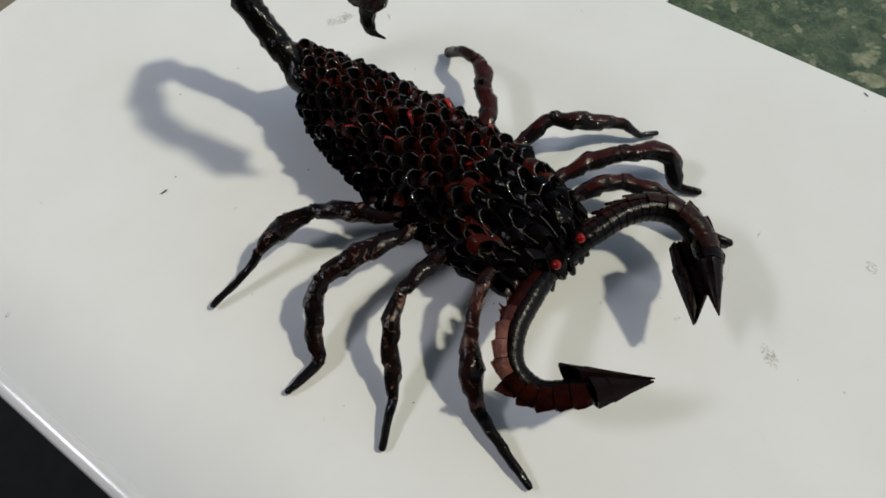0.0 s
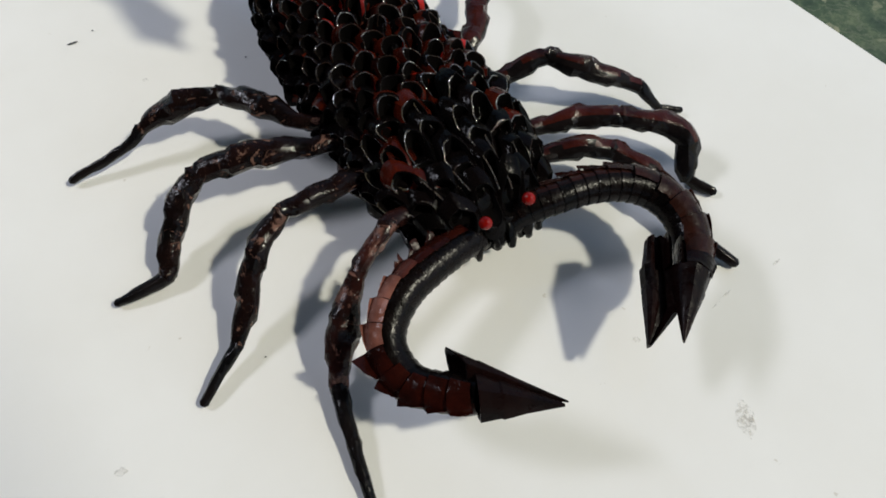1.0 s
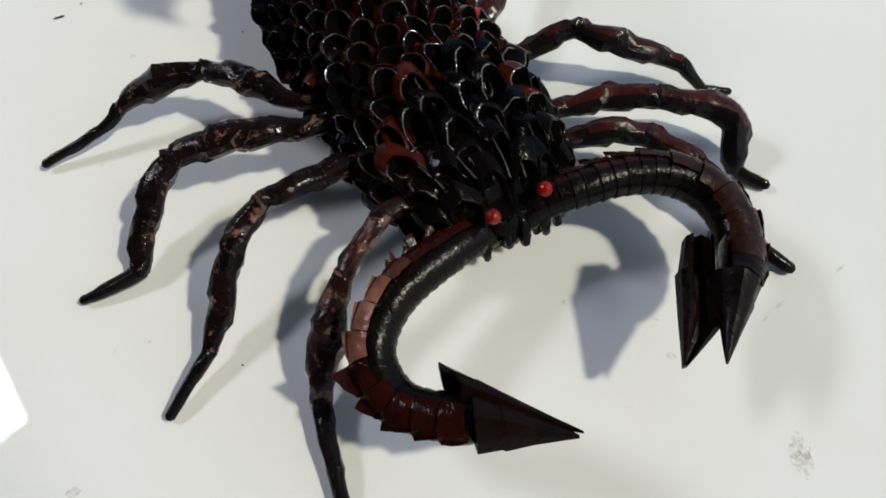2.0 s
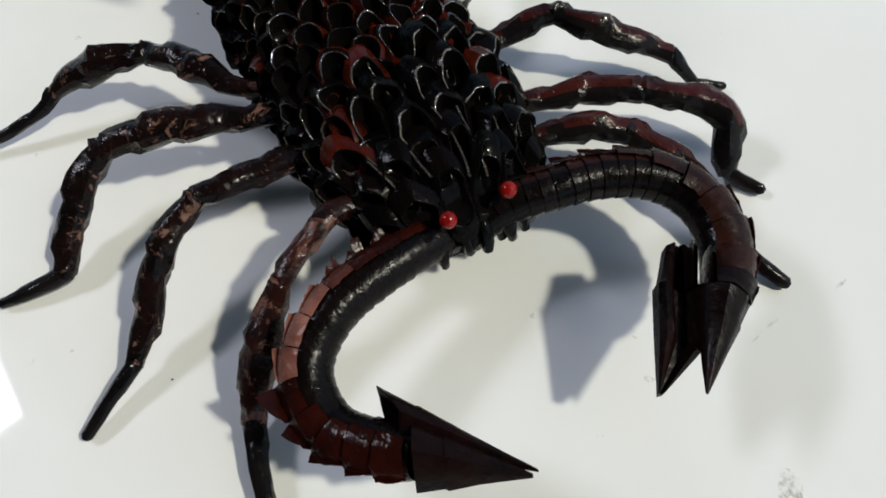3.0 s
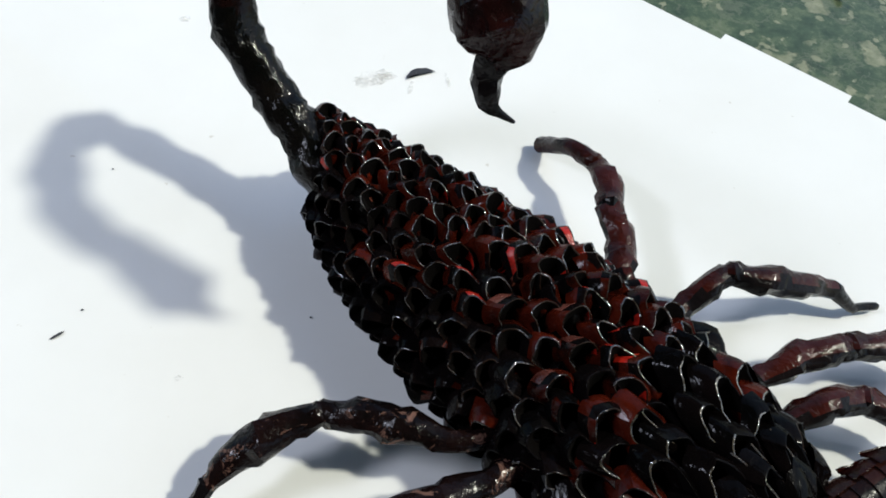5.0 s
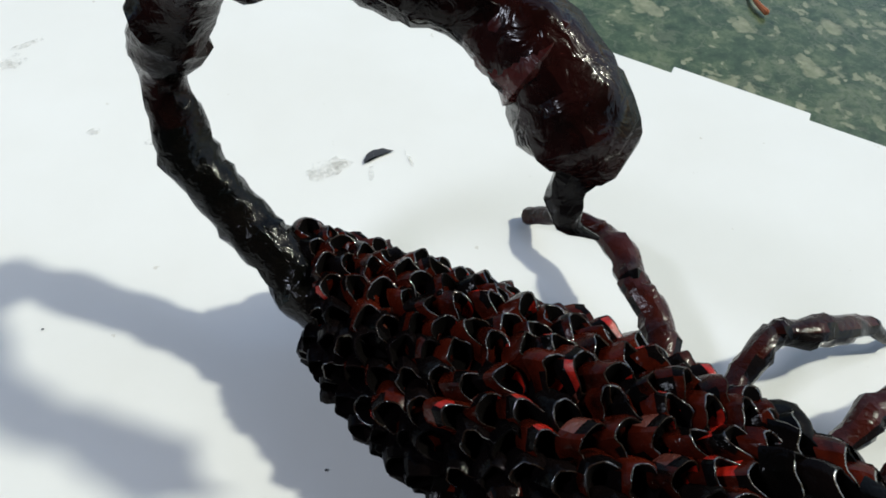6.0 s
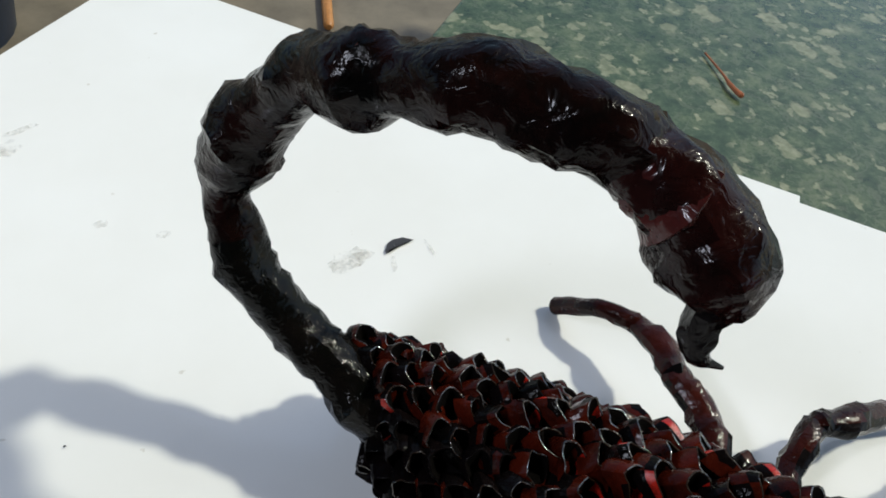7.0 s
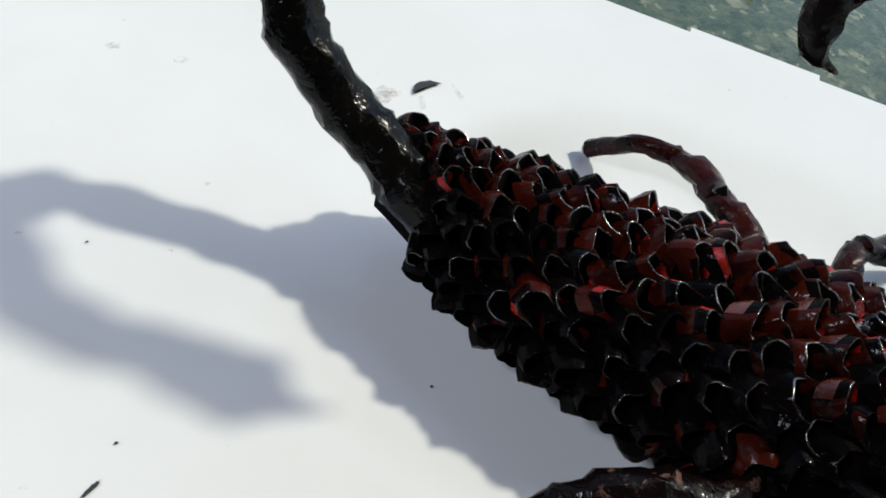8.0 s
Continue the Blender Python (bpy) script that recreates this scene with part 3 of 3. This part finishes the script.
# legs
LEGS = [
    ([(0.044, 0.356, 0.034), (0.0294, 0.3492, 0.034), (0.0038, 0.3562, 0.034), (-0.0192, 0.3609, 0.031)], [(-0.0192, 0.3609, 0.031), (-0.0411, 0.3516, 0.027), (-0.0571, 0.3404, 0.019)], [(-0.0571, 0.3404, 0.019), (-0.0653, 0.3316, 0.012), (-0.0885, 0.3127, 0.004)], LEG),
    ([(0.055, 0.346, 0.034), (0.0413, 0.3376, 0.034), (0.0102, 0.3238, 0.036), (-0.0143, 0.3120, 0.030)], [(-0.0143, 0.3120, 0.030), (-0.0195, 0.3004, 0.024), (-0.0212, 0.2804, 0.012), (-0.0190, 0.2680, 0.007)], [(-0.0195, 0.2695, 0.006), (-0.0265, 0.2615, 0.005), (-0.0389, 0.2521, 0.003)], LEG),
    ([(0.070, 0.328, 0.033), (0.0567, 0.3181, 0.034), (0.0333, 0.2952, 0.037)], [(0.0333, 0.2952, 0.037), (0.0264, 0.2767, 0.030), (0.0253, 0.2550, 0.016), (0.0245, 0.2407, 0.009)], [(0.0245, 0.2407, 0.009), (0.0205, 0.2275, 0.006), (0.0167, 0.2136, 0.003)], LEG),
    ([(0.092, 0.308, 0.038), (0.082, 0.295, 0.040), (0.073, 0.272, 0.034)], [(0.073, 0.272, 0.034), (0.071, 0.250, 0.020), (0.073, 0.230, 0.008)], [(0.073, 0.230, 0.008), (0.084, 0.210, 0.006), (0.098, 0.186, 0.003)], LEG_TAN),
    ([(0.090, 0.414, 0.026), (0.0995, 0.430, 0.027), (0.0982, 0.4545, 0.029)], [(0.0982, 0.4545, 0.029), (0.0995, 0.4700, 0.0275), (0.0972, 0.4830, 0.025)], [(0.0972, 0.4830, 0.025), (0.0872, 0.4955, 0.0215), (0.0780, 0.5125, 0.0045)], LEG_RED),
    ([(0.104, 0.398, 0.024), (0.1194, 0.4053, 0.024), (0.1285, 0.4126, 0.028), (0.1406, 0.4192, 0.031)], [(0.1406, 0.4192, 0.031), (0.1625, 0.4182, 0.027), (0.1921, 0.4214, 0.017)], [(0.1921, 0.4214, 0.017), (0.2045, 0.4183, 0.007), (0.2075, 0.4186, 0.005), (0.2186, 0.4205, 0.004)], LEG_RED),
    ([(0.124, 0.366, 0.026), (0.1423, 0.3750, 0.026), (0.1622, 0.3838, 0.028), (0.1817, 0.3878, 0.028)], [(0.1817, 0.3878, 0.028), (0.2072, 0.3906, 0.024), (0.2165, 0.3888, 0.020), (0.2203, 0.3815, 0.012), (0.2214, 0.3732, 0.006)], [(0.2205, 0.3745, 0.005), (0.2280, 0.3715, 0.004), (0.2367, 0.3691, 0.003)], LEG_RED),
    ([(0.134, 0.348, 0.028), (0.1482, 0.3571, 0.028), (0.1617, 0.3629, 0.030), (0.1786, 0.3665, 0.028)], [(0.1786, 0.3665, 0.028), (0.203, 0.358, 0.022), (0.226, 0.337, 0.012)], [(0.226, 0.337, 0.012), (0.236, 0.333, 0.006), (0.247, 0.328, 0.003)], LEG_RED),
]
GIRTH = [(0.0042, 0.0072, 0.0050, 0.0078, 0.0036), (0.0050, 0.0078, 0.0058, 0.0066, 0.0044), (0.0042, 0.0058, 0.0046, 0.0060, 0.0034), (0.0036, 0.0046, 0.0044, 0.0078, 0.0044),
         (0.0070, 0.0070, 0.0064, 0.0066, 0.0048), (0.0046, 0.0052, 0.0046, 0.0062, 0.0040), (0.0044, 0.0060, 0.0052, 0.0062, 0.0046), (0.0046, 0.0060, 0.0052, 0.0056, 0.0038)]


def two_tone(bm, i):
    """Legs of index 4 and up: faces turned up and back stay brown, the others are black."""
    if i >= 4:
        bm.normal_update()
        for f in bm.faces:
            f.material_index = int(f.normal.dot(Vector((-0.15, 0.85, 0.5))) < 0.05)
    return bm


for i, ((upper, lower, foot, mat), girth) in enumerate(zip(LEGS, GIRTH)):
    g0, g1, g2, g3, g4 = ((1.06 if i > 4 else 0.95) * g for g in girth)
    thigh = [g0, g0, g1, g2] if len(upper) == 4 else [g0, g1, g2]
    calf = {3: [g2, g3, g4], 4: [g2, g3, g3 * 0.9, g4], 5: [g2, g3, g3, g3 * 1.05, g4]}[len(lower)]
    sole = [g4 * 0.9, 0.0024, 0.0022, 0.0020] if len(foot) == 4 else [g4, g4 * 0.9, 0.0042] if i == 4 else [g4 * 0.6, 0.0030, 0.0025] if i > 4 else [g4, g4 * 0.8, 0.0022]
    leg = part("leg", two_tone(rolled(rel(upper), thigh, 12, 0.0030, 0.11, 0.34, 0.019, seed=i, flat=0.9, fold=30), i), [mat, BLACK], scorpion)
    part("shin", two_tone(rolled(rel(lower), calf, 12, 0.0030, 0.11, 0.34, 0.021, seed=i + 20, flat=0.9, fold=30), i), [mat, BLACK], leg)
    part("foot", rolled(rel(foot), sole, 10, 0.003, seed=i + 40), mat if i == 4 else BLACK, leg, "" if i == 4 else "dark narrow paper foot")



# claws
def claw_arm(arm, pts, radii, outward, seed, bare):
    """Nested paper cups along a bent arm."""
    line = rings_along(spline(pts, radii, 0.0045))
    rnd = random.Random(seed)
    for i in range(len(line) - 1):
        p, r, d, sx, sy = line[i]
        q, r2, d2 = line[i + 1][0], line[i + 1][1], line[i + 1][2]
        verts, faces, sides = [], [], 22
        out = (outward(p) - d * outward(p).dot(d)).normalized()
        tooth = 0.15
        for at, rr, back in ((p - d * 0.0008, r * 1.05, 1.0), (p + (q - p) * 0.5, r * 1.005, 0.55), (q + d2 * 0.0012, r2 * 0.955, 0.3)):
            for k in range(sides):
                a = 2 * math.pi * k / sides
                w = sx * math.cos(a) + sy * math.sin(a)
                ridge = max(0.0, w.dot(out)) ** 3
                grow = rr * (1 + 0.012 * rnd.uniform(-1, 1)) + ridge * 0.0026 * back * tooth
                verts.append(at + w * grow - d * 0.003 * ridge * back * back * tooth)
        for j in range(2):
            for k in range(sides):
                a, b = j * sides + k, j * sides + (k + 1) % sides
                faces.append((a, b, b + sides, a + sides))
        faces += [tuple(range(sides)), tuple(range(2 * sides, 3 * sides))]
        mats = []
        for f in faces:
            c = sum((verts[k] for k in f), Vector()) / len(f)
            mats.append(0 if (c - p).normalized().dot(out) > bare else 1)
        part("band", creased(bm_from(verts, faces, mats), 40), [ARM, BAND], arm)


def claw_plates(arm, pts, radii, outward, seed, kinds, teeth=1.2):
    """Paper tongues laid over the outer side of an arm: (material, reach, sweep, raggedness, top edge in degrees) for each."""
    line = rings_along(spline(pts, radii, 0.0015))
    rnd = random.Random(seed)
    n = len(line) - 1
    for i, (mat, reach, sweep, rag, top) in enumerate(kinds):
        rows, cols = 6, 9
        verts, faces, under = [], [], []
        for j in range(rows + 1):
            at = (i + 1.04 * j / rows) / len(kinds) * n
            p, r, d, sx, sy = line[min(n, int(at))]
            p = p + d * (at - min(n, int(at))) * 0.0015
            out = outward(p)
            out = (out - d * out.dot(d) - UP * (out.dot(UP) - 0.25 * out.length)).normalized()
            out = (out - d * out.dot(d)).normalized()
            up = UP - d * UP.dot(d)
            up = (up - out * up.dot(out)).normalized()
            over = r * 1.05 + 0.0004 + 0.0009 * (1 - j / rows)
            for k in range(cols + 1):
                u = k / cols
                a = radians(top) * (1 - min(1.0, u / 0.65))
                q = p + (out * math.cos(a) + up * math.sin(a)) * over
                far = max(0.0, (u - 0.65) / 0.35)
                w = 2 * j / rows - 1
                q += out * teeth * reach * far * (1.0 - 0.7 * j / rows + 0.4 * rag * noise.noise(Vector((i * 3.3, j * 1.1, seed)))) + up * 0.0012 * far
                q += d * (-sweep * far - 0.0012 * w * far) - d * w * 0.0005
                q += (out + up) * 0.00035 * noise.noise(Vector((j * 0.9, k * 0.8, i * 5.0 + seed)))
                verts.append(q)
                under.append(q - (out * math.cos(a) + up * math.sin(a)) * 0.0005)
        c = cols + 1
        for j in range(rows):
            for k in range(cols):
                faces.append((j * c + k, j * c + k + 1, (j + 1) * c + k + 1, (j + 1) * c + k))
        top_count = len(verts)
        rim = [k for k in range(c)] + [j * c + cols for j in range(1, rows + 1)] + [rows * c + k for k in range(cols - 1, -1, -1)] + [j * c for j in range(rows - 1, 0, -1)]
        faces += [tuple(k + top_count for k in reversed(f)) for f in faces]
        faces += [(a, a + top_count, b + top_count, b) for a, b in zip(rim, rim[1:] + rim[:1])]
        part("plate", creased(bm_from(verts + under, faces), 35), mat, arm)


def blade(sections):
    """A folded paper blade from sections across it: (y, left x, right x, bottom z, top z), with a groove along its top."""
    verts, faces = [], []
    for y, xl, xr, zl, zh in sections:
        w, h = xr - xl, zh - zl
        for u, v in ((0.12, 0.05), (0.0, 0.4), (0.04, 0.85), (0.16, 1.0), (0.3, 0.9), (0.42, 0.5), (0.62, 0.45), (0.85, 0.8), (1.0, 0.6), (0.9, 0.1), (0.5, 0.0)):
            verts.append(Vector((xl + w * u, y + 0.001 * u, zl + h * v)) - O)
    m = 11
    for j in range(len(sections) - 1):
        for k in range(m):
            a, b = j * m + k, j * m + (k + 1) % m
            faces.append((a, b, b + m, a + m))
    faces += [tuple(range(m)), tuple(range((len(sections) - 1) * m, len(sections) * m))]
    return creased(bm_from(verts, faces), 28)


def folded_finger(base, tip, inset=0.25, fold=0.12, seed=0):
    """A folded paper point: a cone on a rounded base, creased along its length, with a sunken open base."""
    base = rel(base)
    tip = Vector(tip) - O
    mid = sum(base, Vector()) / len(base)
    rnd = random.Random(seed)
    ring = []
    for k, p in enumerate(base):  # round the corners a little
        q = base[(k + 1) % len(base)]
        ring += [p, p.lerp(q, 0.35) + (p.lerp(q, 0.35) - mid) * fold, p.lerp(q, 0.65) + (p.lerp(q, 0.65) - mid) * fold]
    n, verts, faces, levels = len(ring), [], [], (0.0, 0.04, 0.25, 0.28, 0.55, 0.8, 1.0)
    for u in levels:
        for p in ring:
            out = p - mid
            size = (1 - u) + 0.05 * u + (0.05 if u in (0.28,) else 0.0) + rnd.uniform(-0.015, 0.015)
            verts.append(mid.lerp(tip, u) + out * size)
    last = len(levels) - 1
    for j in range(last):
        for k in range(n):
            a, b = j * n + k, j * n + (k + 1) % n
            faces.append((a, b, b + n, a + n))
    faces.append(tuple(range(last * n, (last + 1) * n)))
    inner = len(verts)
    verts += [mid + (p - mid) * 0.88 for p in ring] + [mid.lerp(tip, inset) + (p - mid) * 0.5 for p in ring]
    for k in range(n):
        k2 = (k + 1) % n
        faces.append((k, k2, inner + k2, inner + k))
        faces.append((inner + k, inner + k2, inner + n + k2, inner + n + k))
    faces.append(tuple(range(inner + n, inner + 2 * n)))
    return creased(bm_from(verts, faces), 28)


claw = new("claw")
claw.parent = scorpion
CA = Vector((0.128, 0.256, 0.03)) - O
ARM_A = rel([(0.1235, 0.3085, 0.024), (0.1195, 0.3015, 0.031), (0.110, 0.288, 0.036), (0.096, 0.265, 0.039), (0.093, 0.244, 0.036), (0.106, 0.229, 0.034), (0.125, 0.226, 0.040), (0.133, 0.226, 0.043)])
GIRTH_A = [0.0070, 0.0074, 0.0078, 0.0080, 0.0080, 0.0080, 0.0080, 0.0076]
claw_arm(claw, ARM_A, GIRTH_A, lambda p: p - CA, 1, 0.8)
claw_plates(claw, ARM_A, GIRTH_A, lambda p: p - CA, 1, [
    (BLACK, 0.0002, 0.0, 0.2, 40), (BLACK, 0.0005, 0.0, 0.4, 45), (PLATE, 0.0046, 0.003, 1.4, 62), (PLATE, 0.0056, 0.003, 1.6, 66), (PLATE, 0.0046, 0.002, 1.6, 66), (DUSTY, 0.0032, 0.001, 1.2, 64),
    (PINK, 0.0012, 0.0, 0.3, 62), (PINK, 0.0012, 0.0, 0.3, 64), (PINK, 0.0016, 0.0, 0.4, 66), (PLATE, 0.0052, -0.001, 0.4, 64), (PLATE, 0.0030, -0.001, 0.4, 80),
    (PLATE, 0.0024, -0.001, 0.5, 84), (PLATE, 0.0020, -0.001, 0.5, 88), (PLATE, 0.0014, -0.001, 0.4, 90)])
part("finger", folded_finger([(0.1180, 0.2405, 0.0495), (0.127, 0.234, 0.053), (0.128, 0.226, 0.046), (0.122, 0.233, 0.036), (0.1182, 0.2395, 0.0420)], (0.167, 0.2288, 0.046)), FINGER, claw, "folded dark brown paper pincer point")
part("finger", folded_finger([(0.1300, 0.2345, 0.0485), (0.1330, 0.2240, 0.0548), (0.1360, 0.2158, 0.0420), (0.1325, 0.2240, 0.0345)], (0.166, 0.2268, 0.047)), FINGER, claw, "folded dark brown paper pincer point")

claw = new("claw")
claw.parent = scorpion
CB = Vector((0.172, 0.295, 0.03)) - O
ARM_B = rel([(0.127, 0.308, 0.023), (0.139, 0.3175, 0.034), (0.156, 0.327, 0.038), (0.171, 0.335, 0.039), (0.187, 0.3385, 0.039), (0.2015, 0.336, 0.037), (0.211, 0.327, 0.036), (0.2155, 0.316, 0.035), (0.216, 0.303, 0.0365), (0.2145, 0.294, 0.041)])
GIRTH_B = [0.0070, 0.0074, 0.0076, 0.0080, 0.0082, 0.0083, 0.0083, 0.0082, 0.0079, 0.0072]
claw_arm(claw, ARM_B, GIRTH_B, lambda p: p - CB, 2, 0.3)
claw_plates(claw, ARM_B, GIRTH_B, lambda p: p - CB, 2, [
    (BLACK, 0.0004, 0.0, 0.2, 55), (BLACK, 0.0006, 0.0, 0.3, 50), (BLACK, 0.0008, 0.0, 0.3, 45), (BROWN_PLATE, 0.0012, 0.001, 0.6, 45), (PLATE, 0.0026, 0.002, 0.8, 42), (PLATE, 0.0018, 0.002, 0.8, 48), (BROWN_PLATE, 0.0014, 0.001, 0.6, 60),
    (BROWN_PLATE, 0.0016, 0.001, 0.6, 80), (BROWN_PLATE, 0.0018, 0.001, 0.6, 100), (BROWN_PLATE, 0.0020, 0.001, 0.6, 110), (BROWN_PLATE, 0.0020, 0.001, 0.6, 110), (BROWN_PLATE, 0.0016, 0.001, 0.6, 110), (FINGER, 0.0008, 0.0, 0.4, 110)], 0.75)
part("finger", blade([(0.3118, 0.1965, 0.2015, 0.037, 0.042), (0.3095, 0.1945, 0.2040, 0.034, 0.0445), (0.297, 0.1940, 0.2070, 0.033, 0.0450), (0.295, 0.1930, 0.2085, 0.032, 0.0460), (0.280, 0.1955, 0.2120, 0.031, 0.0425), (0.2615, 0.1985, 0.2005, 0.033, 0.037)]), FINGER, claw, "folded dark brown paper blade with an open groove")
part("finger", folded_finger([(0.2045, 0.297, 0.041), (0.2075, 0.2965, 0.0475), (0.2135, 0.296, 0.0505), (0.2195, 0.295, 0.0475), (0.2225, 0.295, 0.041), (0.2135, 0.296, 0.030)], (0.2110, 0.2625, 0.0430), fold=0.04, seed=6), FINGER, claw, "folded dark brown paper pincer point")

for x0, x1, y0, z1 in ((0.2022, 0.2044, 0.3125, 0.0478), (0.2074, 0.2098, 0.3105, 0.0500)):
    part("fin", blade([(y0, x0, x1, 0.038, z1 - 0.003), (y0 - 0.006, x0, x1 + 0.0004, 0.037, z1), (0.2960, x0 + 0.0008, x1 + 0.0012, 0.037, z1 - 0.0004)]), FINGER, claw, "narrow folded paper fin")

# tail
TAIL_LINE = [((-0.007, 0.4505, 0.030), 0.0155), ((-0.0252, 0.4660, 0.0405), 0.0122), ((-0.0378, 0.4802, 0.0505), 0.0098), ((-0.052, 0.4962, 0.0655), 0.0090), ((-0.0595, 0.5065, 0.080), 0.0100), ((-0.0615, 0.5145, 0.098), 0.0072),
             ((-0.058, 0.514, 0.113), 0.0114), ((-0.053, 0.511, 0.127), 0.0124), ((-0.045, 0.504, 0.142), 0.0088), ((-0.038, 0.494, 0.155), 0.0096), ((-0.029, 0.481, 0.161), 0.0118),
             ((-0.022, 0.472, 0.167), 0.0090), ((-0.009, 0.4575, 0.173), 0.0108), ((0.006, 0.4445, 0.1735), 0.0100), ((0.020, 0.436, 0.168), 0.0092)]
tail_bm = rolled(rel([p for p, r in TAIL_LINE]), [(1.0 if i < 4 else 0.98) * r for i, (p, r) in enumerate(TAIL_LINE)], 20, 0.0030, 0.16, 0.2, 0.028, 61, fold=36)
for f in tail_bm.faces:  # the lower half is blacker
    c = f.calc_center_median()
    f.material_index = int(c.z < 0.088 + 0.02 * noise.noise(c * 60))
tail = part("tail", tail_bm, [TAIL, TAIL_ROOT], scorpion, "crinkled dark paper tail arching over the back")
part("bulb", rolled(rel([(0.016, 0.437, 0.169), (0.025, 0.4285, 0.1645), (0.0305, 0.4215, 0.1575), (0.033, 0.416, 0.152), (0.0345, 0.4135, 0.1485)]), [0.0086, 0.0107, 0.0126, 0.0119, 0.0086], 20, 0.0030, 0.2, 0.16, 0.045, 80, fold=34), BULB, tail, "swollen dark red brown paper bulb at the tail end")
part("neck", rolled(rel([(0.0180, 0.4350, 0.1672), (0.0220, 0.4315, 0.1660), (0.0258, 0.4280, 0.1640)]), [0.0088, 0.0098, 0.0112], 18, 0.0022, 0.2, 0.2, 0.02, 83, fold=30), NECK, tail, "red creased paper neck between tail and bulb")
part("sting", rolled(rel([(0.0335, 0.4135, 0.1495), (0.0300, 0.4112, 0.1405), (0.0310, 0.4088, 0.1330), (0.0340, 0.4070, 0.1308), (0.0382, 0.4058, 0.1288)]), [0.0062, 0.0044, 0.0026, 0.0012, 0.0006], 10, 0.0018, 0.35, 0.15, 0.02, 81), BLACK, tail, "ragged black paper sting")

# mouth parts: small rolled slips below the eyes
rnd = random.Random(12)
for k in range(10):
    y = -0.0155 + 0.0045 * k + rnd.uniform(-0.0012, 0.0012)
    reach = 0.118 - 0.16 * abs(y) + rnd.uniform(-0.005, 0.002)
    tip = body_point(reach + 0.003, y * 1.04 + rnd.uniform(-0.002, 0.002), 0.026 + rnd.uniform(-0.003, 0.003))
    part("mouth_piece", rolled([body_point(0.098, y * 0.85, 0.038), body_point(reach - 0.001, y * 0.97, 0.034), tip], [0.0040, 0.0030, 0.0020], 9, 0.003, 0.35, 0.15, 0.01, 90 + k), MOUTH, scorpion)
